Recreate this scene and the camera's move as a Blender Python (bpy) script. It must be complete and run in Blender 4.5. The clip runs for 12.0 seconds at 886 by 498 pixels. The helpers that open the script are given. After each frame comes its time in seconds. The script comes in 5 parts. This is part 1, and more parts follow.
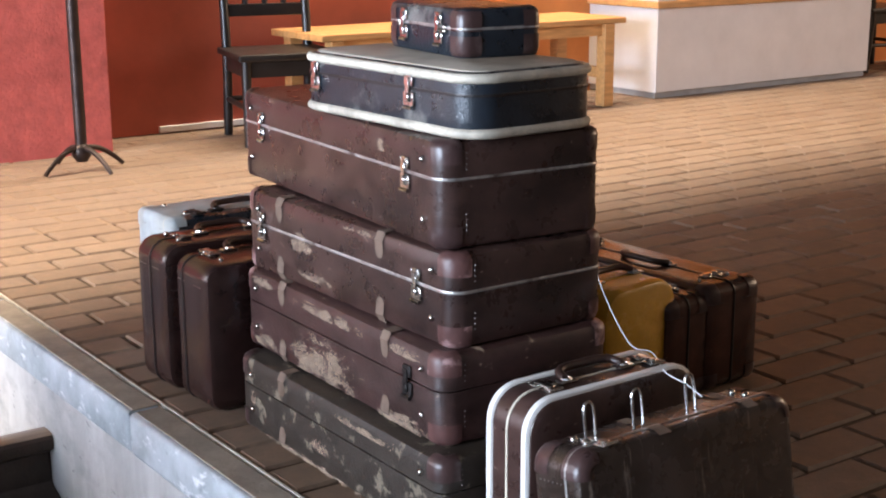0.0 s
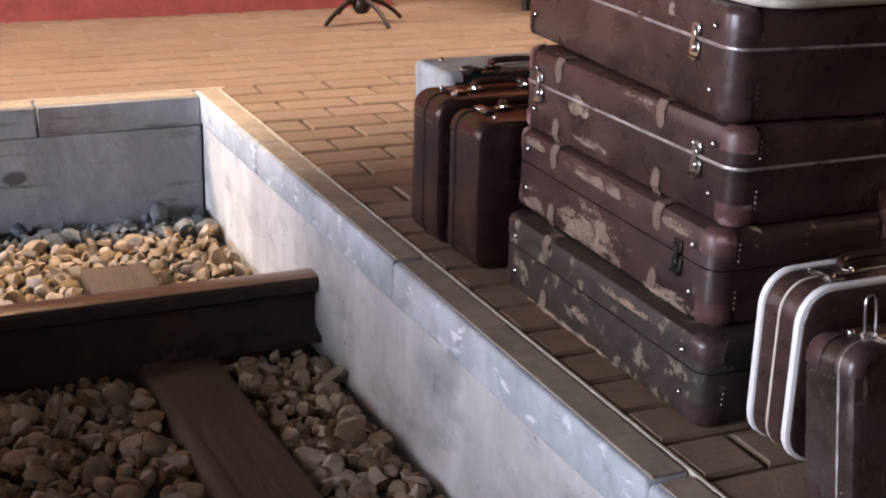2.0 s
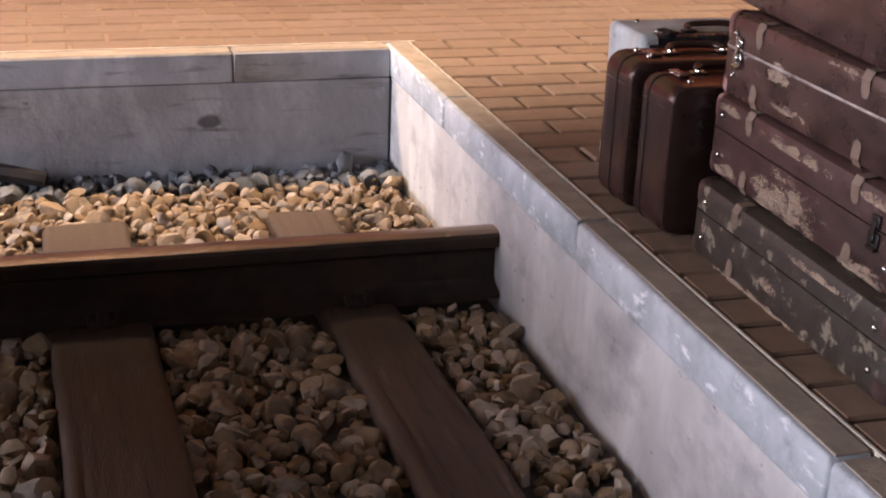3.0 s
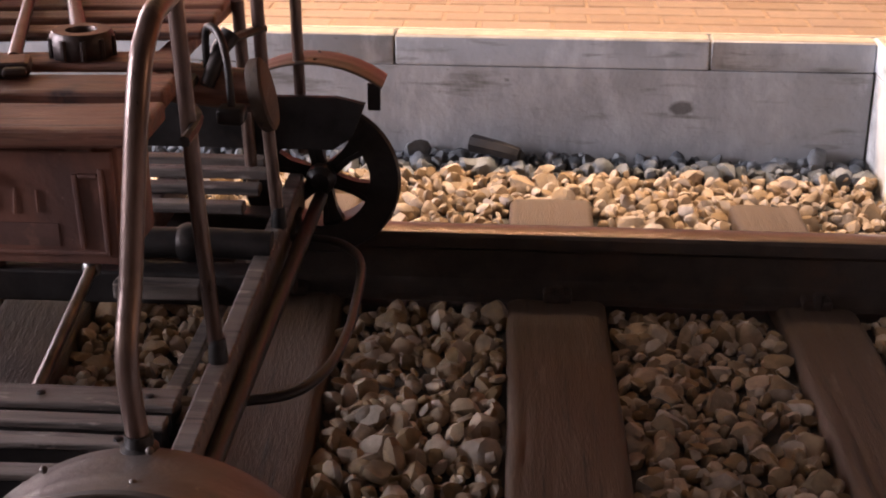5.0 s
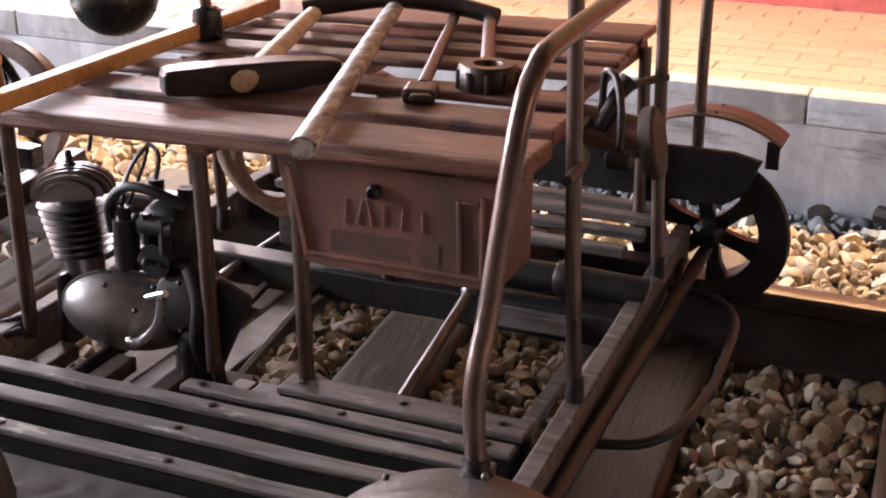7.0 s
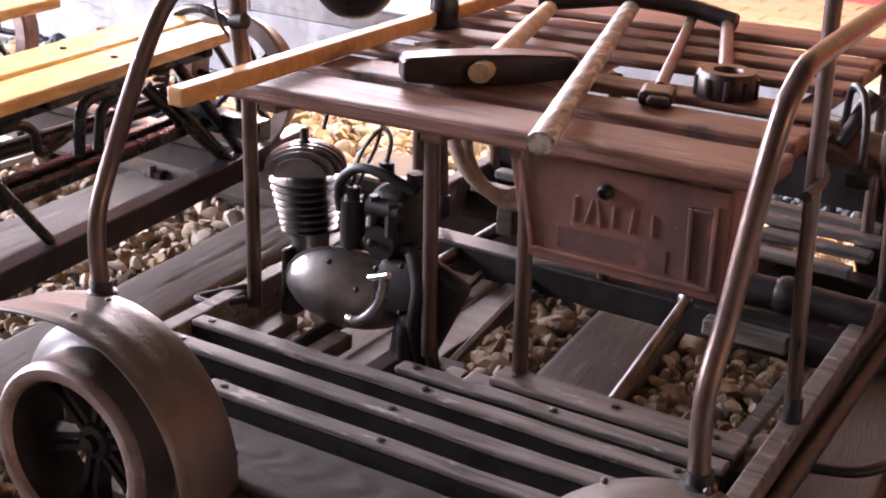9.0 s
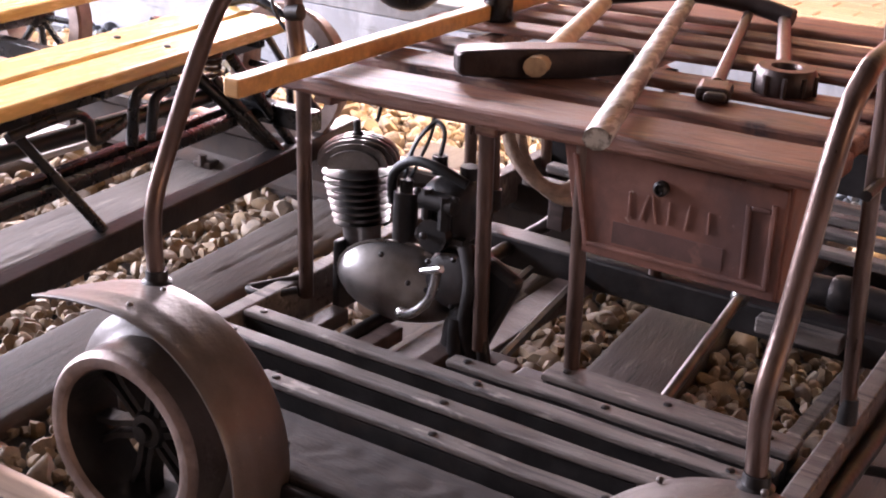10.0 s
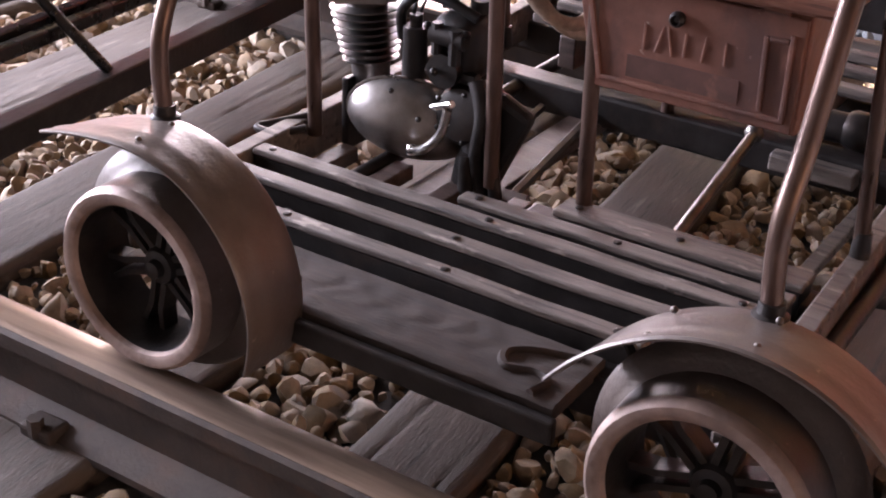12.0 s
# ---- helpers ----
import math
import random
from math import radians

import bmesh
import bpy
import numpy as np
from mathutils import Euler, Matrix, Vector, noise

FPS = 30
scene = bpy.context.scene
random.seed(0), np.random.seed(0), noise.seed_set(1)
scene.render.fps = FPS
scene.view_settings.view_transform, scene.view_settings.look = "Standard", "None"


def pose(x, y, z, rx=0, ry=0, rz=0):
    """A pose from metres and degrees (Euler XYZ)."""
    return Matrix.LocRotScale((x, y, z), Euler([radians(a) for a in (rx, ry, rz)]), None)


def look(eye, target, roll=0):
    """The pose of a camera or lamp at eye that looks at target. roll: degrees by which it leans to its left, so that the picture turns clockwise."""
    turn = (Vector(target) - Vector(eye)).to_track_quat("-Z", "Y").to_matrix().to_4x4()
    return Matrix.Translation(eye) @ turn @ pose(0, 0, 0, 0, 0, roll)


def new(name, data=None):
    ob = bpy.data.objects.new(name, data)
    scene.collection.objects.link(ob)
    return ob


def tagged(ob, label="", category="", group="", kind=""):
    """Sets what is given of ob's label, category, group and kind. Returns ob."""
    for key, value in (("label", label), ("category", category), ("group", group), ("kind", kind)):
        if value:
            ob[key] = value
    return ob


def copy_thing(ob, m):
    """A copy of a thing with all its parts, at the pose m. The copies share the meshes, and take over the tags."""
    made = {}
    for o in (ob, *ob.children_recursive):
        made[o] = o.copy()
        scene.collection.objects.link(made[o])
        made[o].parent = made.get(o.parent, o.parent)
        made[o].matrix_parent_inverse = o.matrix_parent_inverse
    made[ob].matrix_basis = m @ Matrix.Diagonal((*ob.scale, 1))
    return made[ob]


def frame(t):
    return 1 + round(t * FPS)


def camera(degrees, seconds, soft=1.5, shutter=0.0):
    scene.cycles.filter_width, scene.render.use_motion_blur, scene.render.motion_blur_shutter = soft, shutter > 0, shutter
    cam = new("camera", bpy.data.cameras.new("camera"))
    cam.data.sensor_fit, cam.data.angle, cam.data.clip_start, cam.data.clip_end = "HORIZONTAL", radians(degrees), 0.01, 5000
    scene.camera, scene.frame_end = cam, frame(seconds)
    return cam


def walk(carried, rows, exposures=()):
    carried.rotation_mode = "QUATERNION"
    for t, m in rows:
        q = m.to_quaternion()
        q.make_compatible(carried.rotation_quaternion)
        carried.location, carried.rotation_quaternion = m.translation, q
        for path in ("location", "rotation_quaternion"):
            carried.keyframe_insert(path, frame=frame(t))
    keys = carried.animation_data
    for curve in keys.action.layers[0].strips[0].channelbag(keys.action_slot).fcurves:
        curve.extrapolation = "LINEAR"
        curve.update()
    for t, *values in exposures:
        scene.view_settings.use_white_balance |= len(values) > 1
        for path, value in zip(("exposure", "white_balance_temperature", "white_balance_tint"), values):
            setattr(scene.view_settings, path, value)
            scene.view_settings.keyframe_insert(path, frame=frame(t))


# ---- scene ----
cam = camera(36.0, 12.0, soft=2.0)
PATH = [
    (0, (-0.893, -1.924, 0.886), (0.233, -0.342, 0.407), -0.2),
    (0.5, (-0.896, -1.918, 0.885), (0.199, -0.314, 0.406), 0.2),
    (1, (-0.888, -1.897, 0.873), (0.084, -0.244, 0.304), 1.0),
    (1.5, (-0.884, -1.887, 0.866), (0.0, -0.205, 0.242), 1.1),
    (2, (-0.896, -1.879, 0.862), (-0.118, -0.16, 0.2), 1.6),
    (2.5, (-0.917, -1.878, 0.866), (-0.228, -0.133, 0.173), 1.9),
    (2.7, (-0.924, -1.877, 0.859), (-0.293, -0.116, 0.153), 2.2),
    (4.3, (-0.929, -1.899, 0.867), (-0.785, -0.056, 0.103), -0.2),
    (4.5, (-0.92, -1.887, 0.857), (-0.848, -0.04, 0.093), -0.3),
    (5, (-0.92, -1.879, 0.862), (-1.041, -0.032, 0.105), 0.2),
    (5.5, (-0.914, -1.876, 0.871), (-1.172, -0.04, 0.12), 0.6),
    (6, (-0.897, -1.865, 0.873), (-1.294, -0.047, 0.141), 0.8),
    (6.5, (-0.88, -1.864, 0.872), (-1.444, -0.081, 0.163), 1.2),
    (7, (-0.88, -1.873, 0.869), (-1.572, -0.134, 0.164), 1.1),
    (7.5, (-0.896, -1.885, 0.873), (-1.696, -0.193, 0.168), 1.9),
    (7.7, (-0.907, -1.897, 0.87), (-1.743, -0.22, 0.171), 2.1),
    (9.5, (-0.935, -1.892, 0.872), (-1.896, -0.299, 0.137), 3.0),
    (10, (-0.945, -1.896, 0.872), (-1.931, -0.32, 0.134), 3.0),
    (10.5, (-0.942, -1.896, 0.87), (-1.927, -0.322, 0.128), 3.0),
    (11, (-0.944, -1.897, 0.868), (-1.932, -0.339, 0.095), 3.0),
    (11.5, (-0.947, -1.897, 0.854), (-1.903, -0.369, -0.014), 3.0),
    (12, (-0.955, -1.894, 0.845), (-1.89, -0.394, -0.092), 2.8),
]
walk(cam, [(t, look(eye, target, roll)) for t, eye, target, roll in PATH], exposures=[(0, -0.42, 5800, 16), (1, -0.52, 6000, 19), (2, -0.95, 6200, 26), (2.5, -1.08, 6400, 30), (4.5, -0.72, 6850, 34), (5, -0.62, 6900, 34), (5.5, -0.45, 6750, 30), (6.5, -0.18, 6600, 26), (7.2, 0.02, 6600, 28), (10, 0.25, 6450, 33), (12, 0.36, 6500, 33)])

# world and lights
world = bpy.data.worlds.new("daylight")
scene.world = world
world.use_nodes = True
wn = world.node_tree
sky = wn.nodes.new("ShaderNodeTexSky")
sky.sky_type, sky.sun_disc, sky.sun_elevation, sky.sun_rotation = "NISHITA", False, radians(50), radians(-30)
wn.links.new(sky.outputs[0], wn.nodes["Background"].inputs[0])
wn.nodes["Background"].inputs[1].default_value = 0.06


def area_lamp(name, eye, target, sx, sy, watts, colour):
    data = bpy.data.lights.new(name, "AREA")
    data.shape, data.size, data.size_y, data.energy, data.color = "RECTANGLE", sx, sy, watts, colour
    ob = new(name, data)
    ob.matrix_world = look(eye, target)
    return ob


area_lamp("roof_light_glow", (-2.5, 3.12, 3.52), (-2.5, 2.9, 0), 4.8, 0.6, 1350, (1.0, 0.82, 0.53))
area_lamp("roof_light_glow", (3.3, 3.12, 3.52), (3.3, 2.9, 0), 3.6, 0.6, 540, (1.0, 0.82, 0.53))
area_lamp("north_gate_daylight", (-4.8, 3.75, 1.25), (-2.2, 0.0, -0.1), 1.6, 2.2, 380, (1.0, 0.97, 0.95))
area_lamp("west_gate_daylight", (-8.7, -0.6, 1.75), (-1.2, -0.2, 0.0), 4.2, 2.5, 2300, (0.82, 0.93, 1.0))
# Added warm fill for the trolley's right side; its source is unseen.
area_lamp("east_warm_fill", (8.7, -1.6, 2.1), (-1.2, -0.6, 0.0), 3.0, 1.4, 220, (1.0, 0.70, 0.42))


# materials
def mat(name, col, rough=0.6, metal=0.0, var=0.3, scale=14.0, col2=None, cover=0.5, pscale=4.0, sharp=0.12, bump=0.25, bscale=90.0, stretch=(1, 1, 1), rvar=0.15, islands=0.0, tints=(1.25, 0.55), coat=0.0, layers=(), spot=None):
    """Colour with fine grain, patches of a second colour, uneven gloss and fine relief."""
    m = bpy.data.materials.new(name)
    m.use_nodes = True
    nt = m.node_tree
    N, K = nt.nodes, nt.links
    b = N["Principled BSDF"]
    tc = N.new("ShaderNodeTexCoord")
    mp = N.new("ShaderNodeMapping")
    mp.inputs["Scale"].default_value = stretch
    K.new(tc.outputs["Object"], mp.inputs[0])
    oi = N.new("ShaderNodeObjectInfo")
    off = N.new("ShaderNodeVectorMath")
    off.operation = "MULTIPLY_ADD"
    K.new(oi.outputs["Random"], off.inputs[0])
    off.inputs[1].default_value = (17, 31, 13)
    K.new(mp.outputs[0], off.inputs[2])

    def tex(s, d=6.0):
        n = N.new("ShaderNodeTexNoise")
        n.inputs["Scale"].default_value, n.inputs["Detail"].default_value = s, d
        n.inputs["Roughness"].default_value = 0.62
        K.new(off.outputs[0], n.inputs["Vector"])
        return n

    def ramp(src, p0, p1, c0, c1):
        r = N.new("ShaderNodeValToRGB")
        r.color_ramp.elements[0].position, r.color_ramp.elements[1].position = p0, p1
        r.color_ramp.elements[0].color, r.color_ramp.elements[1].color = (*c0, 1), (*c1, 1)
        K.new(src, r.inputs[0])
        return r

    grain = tex(scale)
    lo = tuple(max(0.0, c * (1 - var)) for c in col)
    hi = tuple(min(1.0, c * (1 + var)) for c in col)
    out = ramp(grain.outputs["Fac"], 0.3, 0.7, lo, hi).outputs[0]
    if col2:
        patch = tex(pscale, 9.0)
        mask = ramp(patch.outputs["Fac"], 1 - cover - sharp, 1 - cover + sharp, (0, 0, 0), (1, 1, 1))
        mx = N.new("ShaderNodeMix")
        mx.data_type = "RGBA"
        K.new(mask.outputs[0], mx.inputs[0])
        K.new(out, mx.inputs[6])
        mx.inputs[7].default_value = (*col2, 1)
        out = mx.outputs[2]
    for col3, cover3, scale3, sharp3, stretch3 in layers:
        mp3 = N.new("ShaderNodeMapping")
        mp3.inputs["Scale"].default_value = stretch3
        K.new(tc.outputs["Object"], mp3.inputs[0])
        n3 = N.new("ShaderNodeTexNoise")
        n3.inputs["Scale"].default_value, n3.inputs["Detail"].default_value = scale3, 8.0
        n3.inputs["Roughness"].default_value = 0.6
        K.new(mp3.outputs[0], n3.inputs["Vector"])
        mask = ramp(n3.outputs["Fac"], 1 - cover3 - sharp3, 1 - cover3 + sharp3, (0, 0, 0), (1, 1, 1))
        mx = N.new("ShaderNodeMix")
        mx.data_type = "RGBA"
        K.new(mask.outputs[0], mx.inputs[0])
        K.new(out, mx.inputs[6])
        mx.inputs[7].default_value = (*col3, 1)
        out = mx.outputs[2]
    if spot:
        # one stain with a ragged oval outline at a given place
        where, size, col4 = spot
        sub = N.new("ShaderNodeVectorMath")
        sub.operation = "SUBTRACT"
        K.new(tc.outputs["Object"], sub.inputs[0])
        sub.inputs[1].default_value = where
        div = N.new("ShaderNodeVectorMath")
        div.operation = "DIVIDE"
        K.new(sub.outputs[0], div.inputs[0])
        div.inputs[1].default_value = size
        ln = N.new("ShaderNodeVectorMath")
        ln.operation = "LENGTH"
        K.new(div.outputs[0], ln.inputs[0])
        rag = N.new("ShaderNodeMath")
        rag.operation = "ADD"
        K.new(ln.outputs["Value"], rag.inputs[0])
        K.new(tex(38).outputs["Fac"], rag.inputs[1])
        mask = ramp(rag.outputs[0], 0.0, 1.0, (0.85, 0.85, 0.85), (0, 0, 0))
        mask.color_ramp.elements[0].position = 0.72
        half = N.new("ShaderNodeMath")
        half.operation = "MULTIPLY"
        half.inputs[1].default_value = 0.62
        K.new(rag.outputs[0], half.inputs[0])
        K.new(half.outputs[0], mask.inputs[0])
        mx = N.new("ShaderNodeMix")
        mx.data_type = "RGBA"
        K.new(mask.outputs[0], mx.inputs[0])
        K.new(out, mx.inputs[6])
        mx.inputs[7].default_value = (*col4, 1)
        out = mx.outputs[2]
    if islands:
        geo = N.new("ShaderNodeNewGeometry")
        hs = N.new("ShaderNodeHueSaturation")
        mr = N.new("ShaderNodeMapRange")
        mr.inputs["To Min"].default_value, mr.inputs["To Max"].default_value = 1 - islands, 1 + islands
        add = N.new("ShaderNodeMath")
        add.operation = "ADD"
        K.new(geo.outputs["Random Per Island"], add.inputs[0])
        K.new(oi.outputs["Random"], add.inputs[1])
        wrap = N.new("ShaderNodeMath")
        wrap.operation = "FRACT"
        K.new(add.outputs[0], wrap.inputs[0])
        K.new(wrap.outputs[0], mr.inputs[0])
        K.new(mr.outputs[0], hs.inputs["Value"])
        mr2 = N.new("ShaderNodeMapRange")
        mr2.inputs["To Min"].default_value, mr2.inputs["To Max"].default_value = tints
        K.new(wrap.outputs[0], mr2.inputs[0])
        K.new(mr2.outputs[0], hs.inputs["Saturation"])
        K.new(out, hs.inputs["Color"])
        out = hs.outputs[0]
    K.new(out, b.inputs["Base Color"])
    rr = N.new("ShaderNodeMapRange")
    rr.inputs["To Min"].default_value, rr.inputs["To Max"].default_value = max(0.05, rough - rvar), min(1, rough + rvar)
    K.new(grain.outputs["Fac"], rr.inputs[0])
    K.new(rr.outputs[0], b.inputs["Roughness"])
    b.inputs["Metallic"].default_value = metal
    b.inputs["Coat Weight"].default_value = coat
    if bump:
        bt = tex(bscale, 4.0)
        bn = N.new("ShaderNodeBump")
        bn.inputs["Strength"].default_value, bn.inputs["Distance"].default_value = bump, 0.004
        K.new(bt.outputs["Fac"], bn.inputs["Height"])
        K.new(bn.outputs[0], b.inputs["Normal"])
    return m


BRICK = mat("paver_clay", (0.195, 0.128, 0.084), 0.68, var=0.2, scale=30, col2=(0.165, 0.105, 0.072), cover=0.4, pscale=5, bump=0.35, bscale=160, islands=0.07, tints=(1.06, 0.94))
# Glare that hides the north joints is put into their colour.
MORTAR = mat("glare_matched_bedding", (0.225, 0.15, 0.098), 0.95, var=0.35, scale=60, bump=0.5)
DARKMORTAR = mat("dark_joint_sand", (0.075, 0.052, 0.04), 0.95, var=0.35, scale=60, bump=0.5)
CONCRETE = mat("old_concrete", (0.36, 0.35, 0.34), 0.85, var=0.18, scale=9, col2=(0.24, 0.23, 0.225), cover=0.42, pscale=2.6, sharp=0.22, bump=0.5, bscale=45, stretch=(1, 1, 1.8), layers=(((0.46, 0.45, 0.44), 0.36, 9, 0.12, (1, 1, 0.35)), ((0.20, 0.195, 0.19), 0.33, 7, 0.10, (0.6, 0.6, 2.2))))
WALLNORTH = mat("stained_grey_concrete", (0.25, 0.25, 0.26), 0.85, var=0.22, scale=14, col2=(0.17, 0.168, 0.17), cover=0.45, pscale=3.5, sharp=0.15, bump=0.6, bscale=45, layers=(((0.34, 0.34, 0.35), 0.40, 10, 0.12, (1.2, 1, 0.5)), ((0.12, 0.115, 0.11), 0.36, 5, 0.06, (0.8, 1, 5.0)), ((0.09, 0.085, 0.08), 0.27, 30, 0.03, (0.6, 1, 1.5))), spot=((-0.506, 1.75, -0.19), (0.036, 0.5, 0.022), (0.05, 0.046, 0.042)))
# East end wall: paler concrete than the north wall.
WALLEAST = mat("pale_mottled_concrete", (0.50, 0.49, 0.475), 0.85, var=0.12, scale=9, col2=(0.38, 0.37, 0.365), cover=0.42, pscale=2.6, sharp=0.2, bump=0.5, bscale=45, layers=(((0.66, 0.65, 0.63), 0.40, 7, 0.16, (1, 1, 0.35)), ((0.27, 0.265, 0.26), 0.38, 6, 0.12, (0.6, 0.8, 1.4)), ((0.20, 0.195, 0.19), 0.31, 32, 0.04, (0.6, 0.6, 1.2))))
KERB = mat("worn_kerb_paint", (0.37, 0.40, 0.42), 0.7, var=0.2, scale=18, col2=(0.50, 0.53, 0.56), cover=0.45, pscale=7, sharp=0.1, bump=0.6, bscale=60, layers=(((0.72, 0.73, 0.74), 0.38, 30, 0.05, (1, 0.5, 1.2)), ((0.22, 0.24, 0.26), 0.34, 16, 0.05, (1, 0.7, 1))))
KERBTOP = mat("sandy_kerb", (0.30, 0.245, 0.19), 0.85, var=0.25, scale=22, col2=(0.22, 0.18, 0.145), cover=0.4, pscale=6, bump=0.4, bscale=80)
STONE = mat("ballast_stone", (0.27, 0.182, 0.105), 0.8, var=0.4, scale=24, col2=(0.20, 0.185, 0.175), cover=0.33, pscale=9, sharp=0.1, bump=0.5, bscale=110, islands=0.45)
# Stones below the north pit wall; its shade is put into their colour.
STONESHADE = mat("wall_shaded_stone", (0.085, 0.095, 0.105), 0.75, var=0.4, scale=24, col2=(0.16, 0.17, 0.18), cover=0.42, pscale=9, sharp=0.1, bump=0.5, bscale=110, islands=0.5)
SOIL = mat("pit_soil", (0.05, 0.045, 0.04), 0.95, var=0.4, scale=30, bump=0.6)
SLEEPER = mat("creosoted_timber", (0.062, 0.036, 0.021), 0.72, var=0.22, scale=10, col2=(0.085, 0.052, 0.033), cover=0.44, pscale=3, sharp=0.2, bump=0.6, bscale=40, stretch=(7, 0.9, 5), layers=(((0.12, 0.08, 0.055), 0.33, 26, 0.05, (1, 0.25, 1)), ((0.035, 0.022, 0.016), 0.36, 40, 0.05, (1.6, 0.08, 1))))
SLEEPERGREY = mat("weathered_grey_sleeper", (0.085, 0.066, 0.054), 0.8, var=0.3, scale=10, col2=(0.065, 0.049, 0.041), cover=0.44, pscale=3, sharp=0.2, bump=0.6, bscale=40, stretch=(7, 0.9, 5), layers=(((0.15, 0.12, 0.10), 0.33, 40, 0.06, (1, 0.18, 1)), ((0.03, 0.023, 0.019), 0.36, 60, 0.05, (1.6, 0.08, 1))))
RAIL = mat("rusted_rail_steel", (0.052, 0.038, 0.031), 0.6, metal=0.45, var=0.35, scale=20, col2=(0.085, 0.045, 0.028), cover=0.38, pscale=8, bump=0.3, bscale=120)
RAILTOP = mat("polished_rail_head", (0.26, 0.19, 0.145), 0.34, metal=0.7, var=0.25, scale=20, bump=0.1, stretch=(0.3, 4, 1))
REDWALL = mat("red_rendered_wall", (0.50, 0.105, 0.085), 0.8, var=0.25, scale=16, col2=(0.42, 0.078, 0.065), cover=0.4, pscale=3, bump=0.9, bscale=70)
REDBOARD = mat("red_brown_board", (0.30, 0.06, 0.032), 0.55, var=0.15, scale=6, bump=0.1)
ORANGE = mat("orange_wall", (0.55, 0.20, 0.05), 0.7, var=0.12, scale=5, bump=0.2)
OCHRE = mat("ochre_bounce_wall", (0.50, 0.36, 0.17), 0.85, var=0.12, scale=5, bump=0.3)
WHITE = mat("white_paint", (0.64, 0.61, 0.60), 0.6, var=0.06, scale=6, bump=0.1)
# For unseen walls and ceiling; kept dark to limit bounced light.
PLASTER = mat("dark_low_bounce", (0.10, 0.085, 0.07), 0.85, var=0.1, scale=4, bump=0.3)
BLACKWOOD = mat("black_painted_wood", (0.010, 0.008, 0.0075), 0.35, var=0.4, scale=12, col2=(0.06, 0.04, 0.03), cover=0.25, pscale=9, bump=0.15)
PINE = mat("varnished_pine", (0.50, 0.26, 0.09), 0.42, var=0.25, scale=8, bump=0.15, bscale=30, stretch=(1, 8, 8))
YELLOWPINE = mat("yellow_varnished_plank", (0.70, 0.45, 0.15), 0.26, var=0.22, scale=7, col2=(0.50, 0.26, 0.07), cover=0.4, pscale=5, bump=0.2, bscale=30, stretch=(8, 1, 8))
REDPLANK = mat("red_brown_stained_plank", (0.150, 0.056, 0.033), 0.46, var=0.45, scale=9, col2=(0.215, 0.098, 0.060), cover=0.42, pscale=5, sharp=0.15, bump=0.5, bscale=35, stretch=(0.8, 9, 9), layers=(((0.27, 0.145, 0.09), 0.38, 30, 0.04, (0.25, 1.6, 1)), ((0.05, 0.018, 0.014), 0.42, 30, 0.05, (0.12, 2, 2)), ((0.04, 0.015, 0.012), 0.36, 7, 0.04, (1, 1, 1))))
REDBOX = mat("faded_red_brown_box", (0.15, 0.058, 0.038), 0.55, var=0.3, scale=16, col2=(0.22, 0.095, 0.066), cover=0.42, pscale=7, bump=0.35, bscale=50, layers=(((0.085, 0.036, 0.028), 0.42, 9, 0.07, (1, 1, 0.5)), ((0.36, 0.24, 0.19), 0.30, 45, 0.03, (1, 1, 1))))
DARKWOOD = mat("dark_oiled_wood", (0.05, 0.03, 0.024), 0.5, var=0.3, scale=10, col2=(0.10, 0.065, 0.055), cover=0.42, pscale=6, bump=0.4, bscale=50, stretch=(1, 6, 6))
# The fender's shade on the step board is put into this brown.
STEPWOOD = mat("fender_shaded_carved_wood", (0.036, 0.023, 0.018), 0.8, var=0.4, scale=10, col2=(0.05, 0.033, 0.027), cover=0.38, pscale=6, bump=0.4, bscale=50, stretch=(1, 6, 6))
GREYPLANK = mat("weathered_grey_slat", (0.095, 0.073, 0.062), 0.62, var=0.4, scale=8, col2=(0.15, 0.12, 0.103), cover=0.42, pscale=5, sharp=0.15, bump=0.6, bscale=40, stretch=(0.8, 10, 6), layers=(((0.035, 0.026, 0.022), 0.42, 30, 0.05, (0.15, 2, 2)), ((0.30, 0.25, 0.22), 0.36, 22, 0.04, (0.5, 1.5, 1))))
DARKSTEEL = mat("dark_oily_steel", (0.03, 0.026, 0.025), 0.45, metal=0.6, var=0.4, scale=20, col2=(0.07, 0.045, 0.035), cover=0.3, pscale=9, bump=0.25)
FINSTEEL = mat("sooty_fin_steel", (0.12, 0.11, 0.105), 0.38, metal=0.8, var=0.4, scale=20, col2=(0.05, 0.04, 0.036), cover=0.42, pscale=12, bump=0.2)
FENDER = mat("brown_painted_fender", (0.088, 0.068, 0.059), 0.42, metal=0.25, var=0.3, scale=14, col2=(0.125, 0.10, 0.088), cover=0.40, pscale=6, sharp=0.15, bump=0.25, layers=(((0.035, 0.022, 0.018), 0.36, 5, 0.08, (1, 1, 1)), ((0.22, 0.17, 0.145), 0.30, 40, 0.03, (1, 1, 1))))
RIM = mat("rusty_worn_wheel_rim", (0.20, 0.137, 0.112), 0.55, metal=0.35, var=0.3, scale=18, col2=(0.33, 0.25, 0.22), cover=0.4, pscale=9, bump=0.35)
PIPE = mat("worn_brown_pipe", (0.10, 0.062, 0.05), 0.33, metal=0.6, var=0.35, scale=22, col2=(0.24, 0.16, 0.12), cover=0.36, pscale=9, bump=0.15, stretch=(2, 2, 0.5))
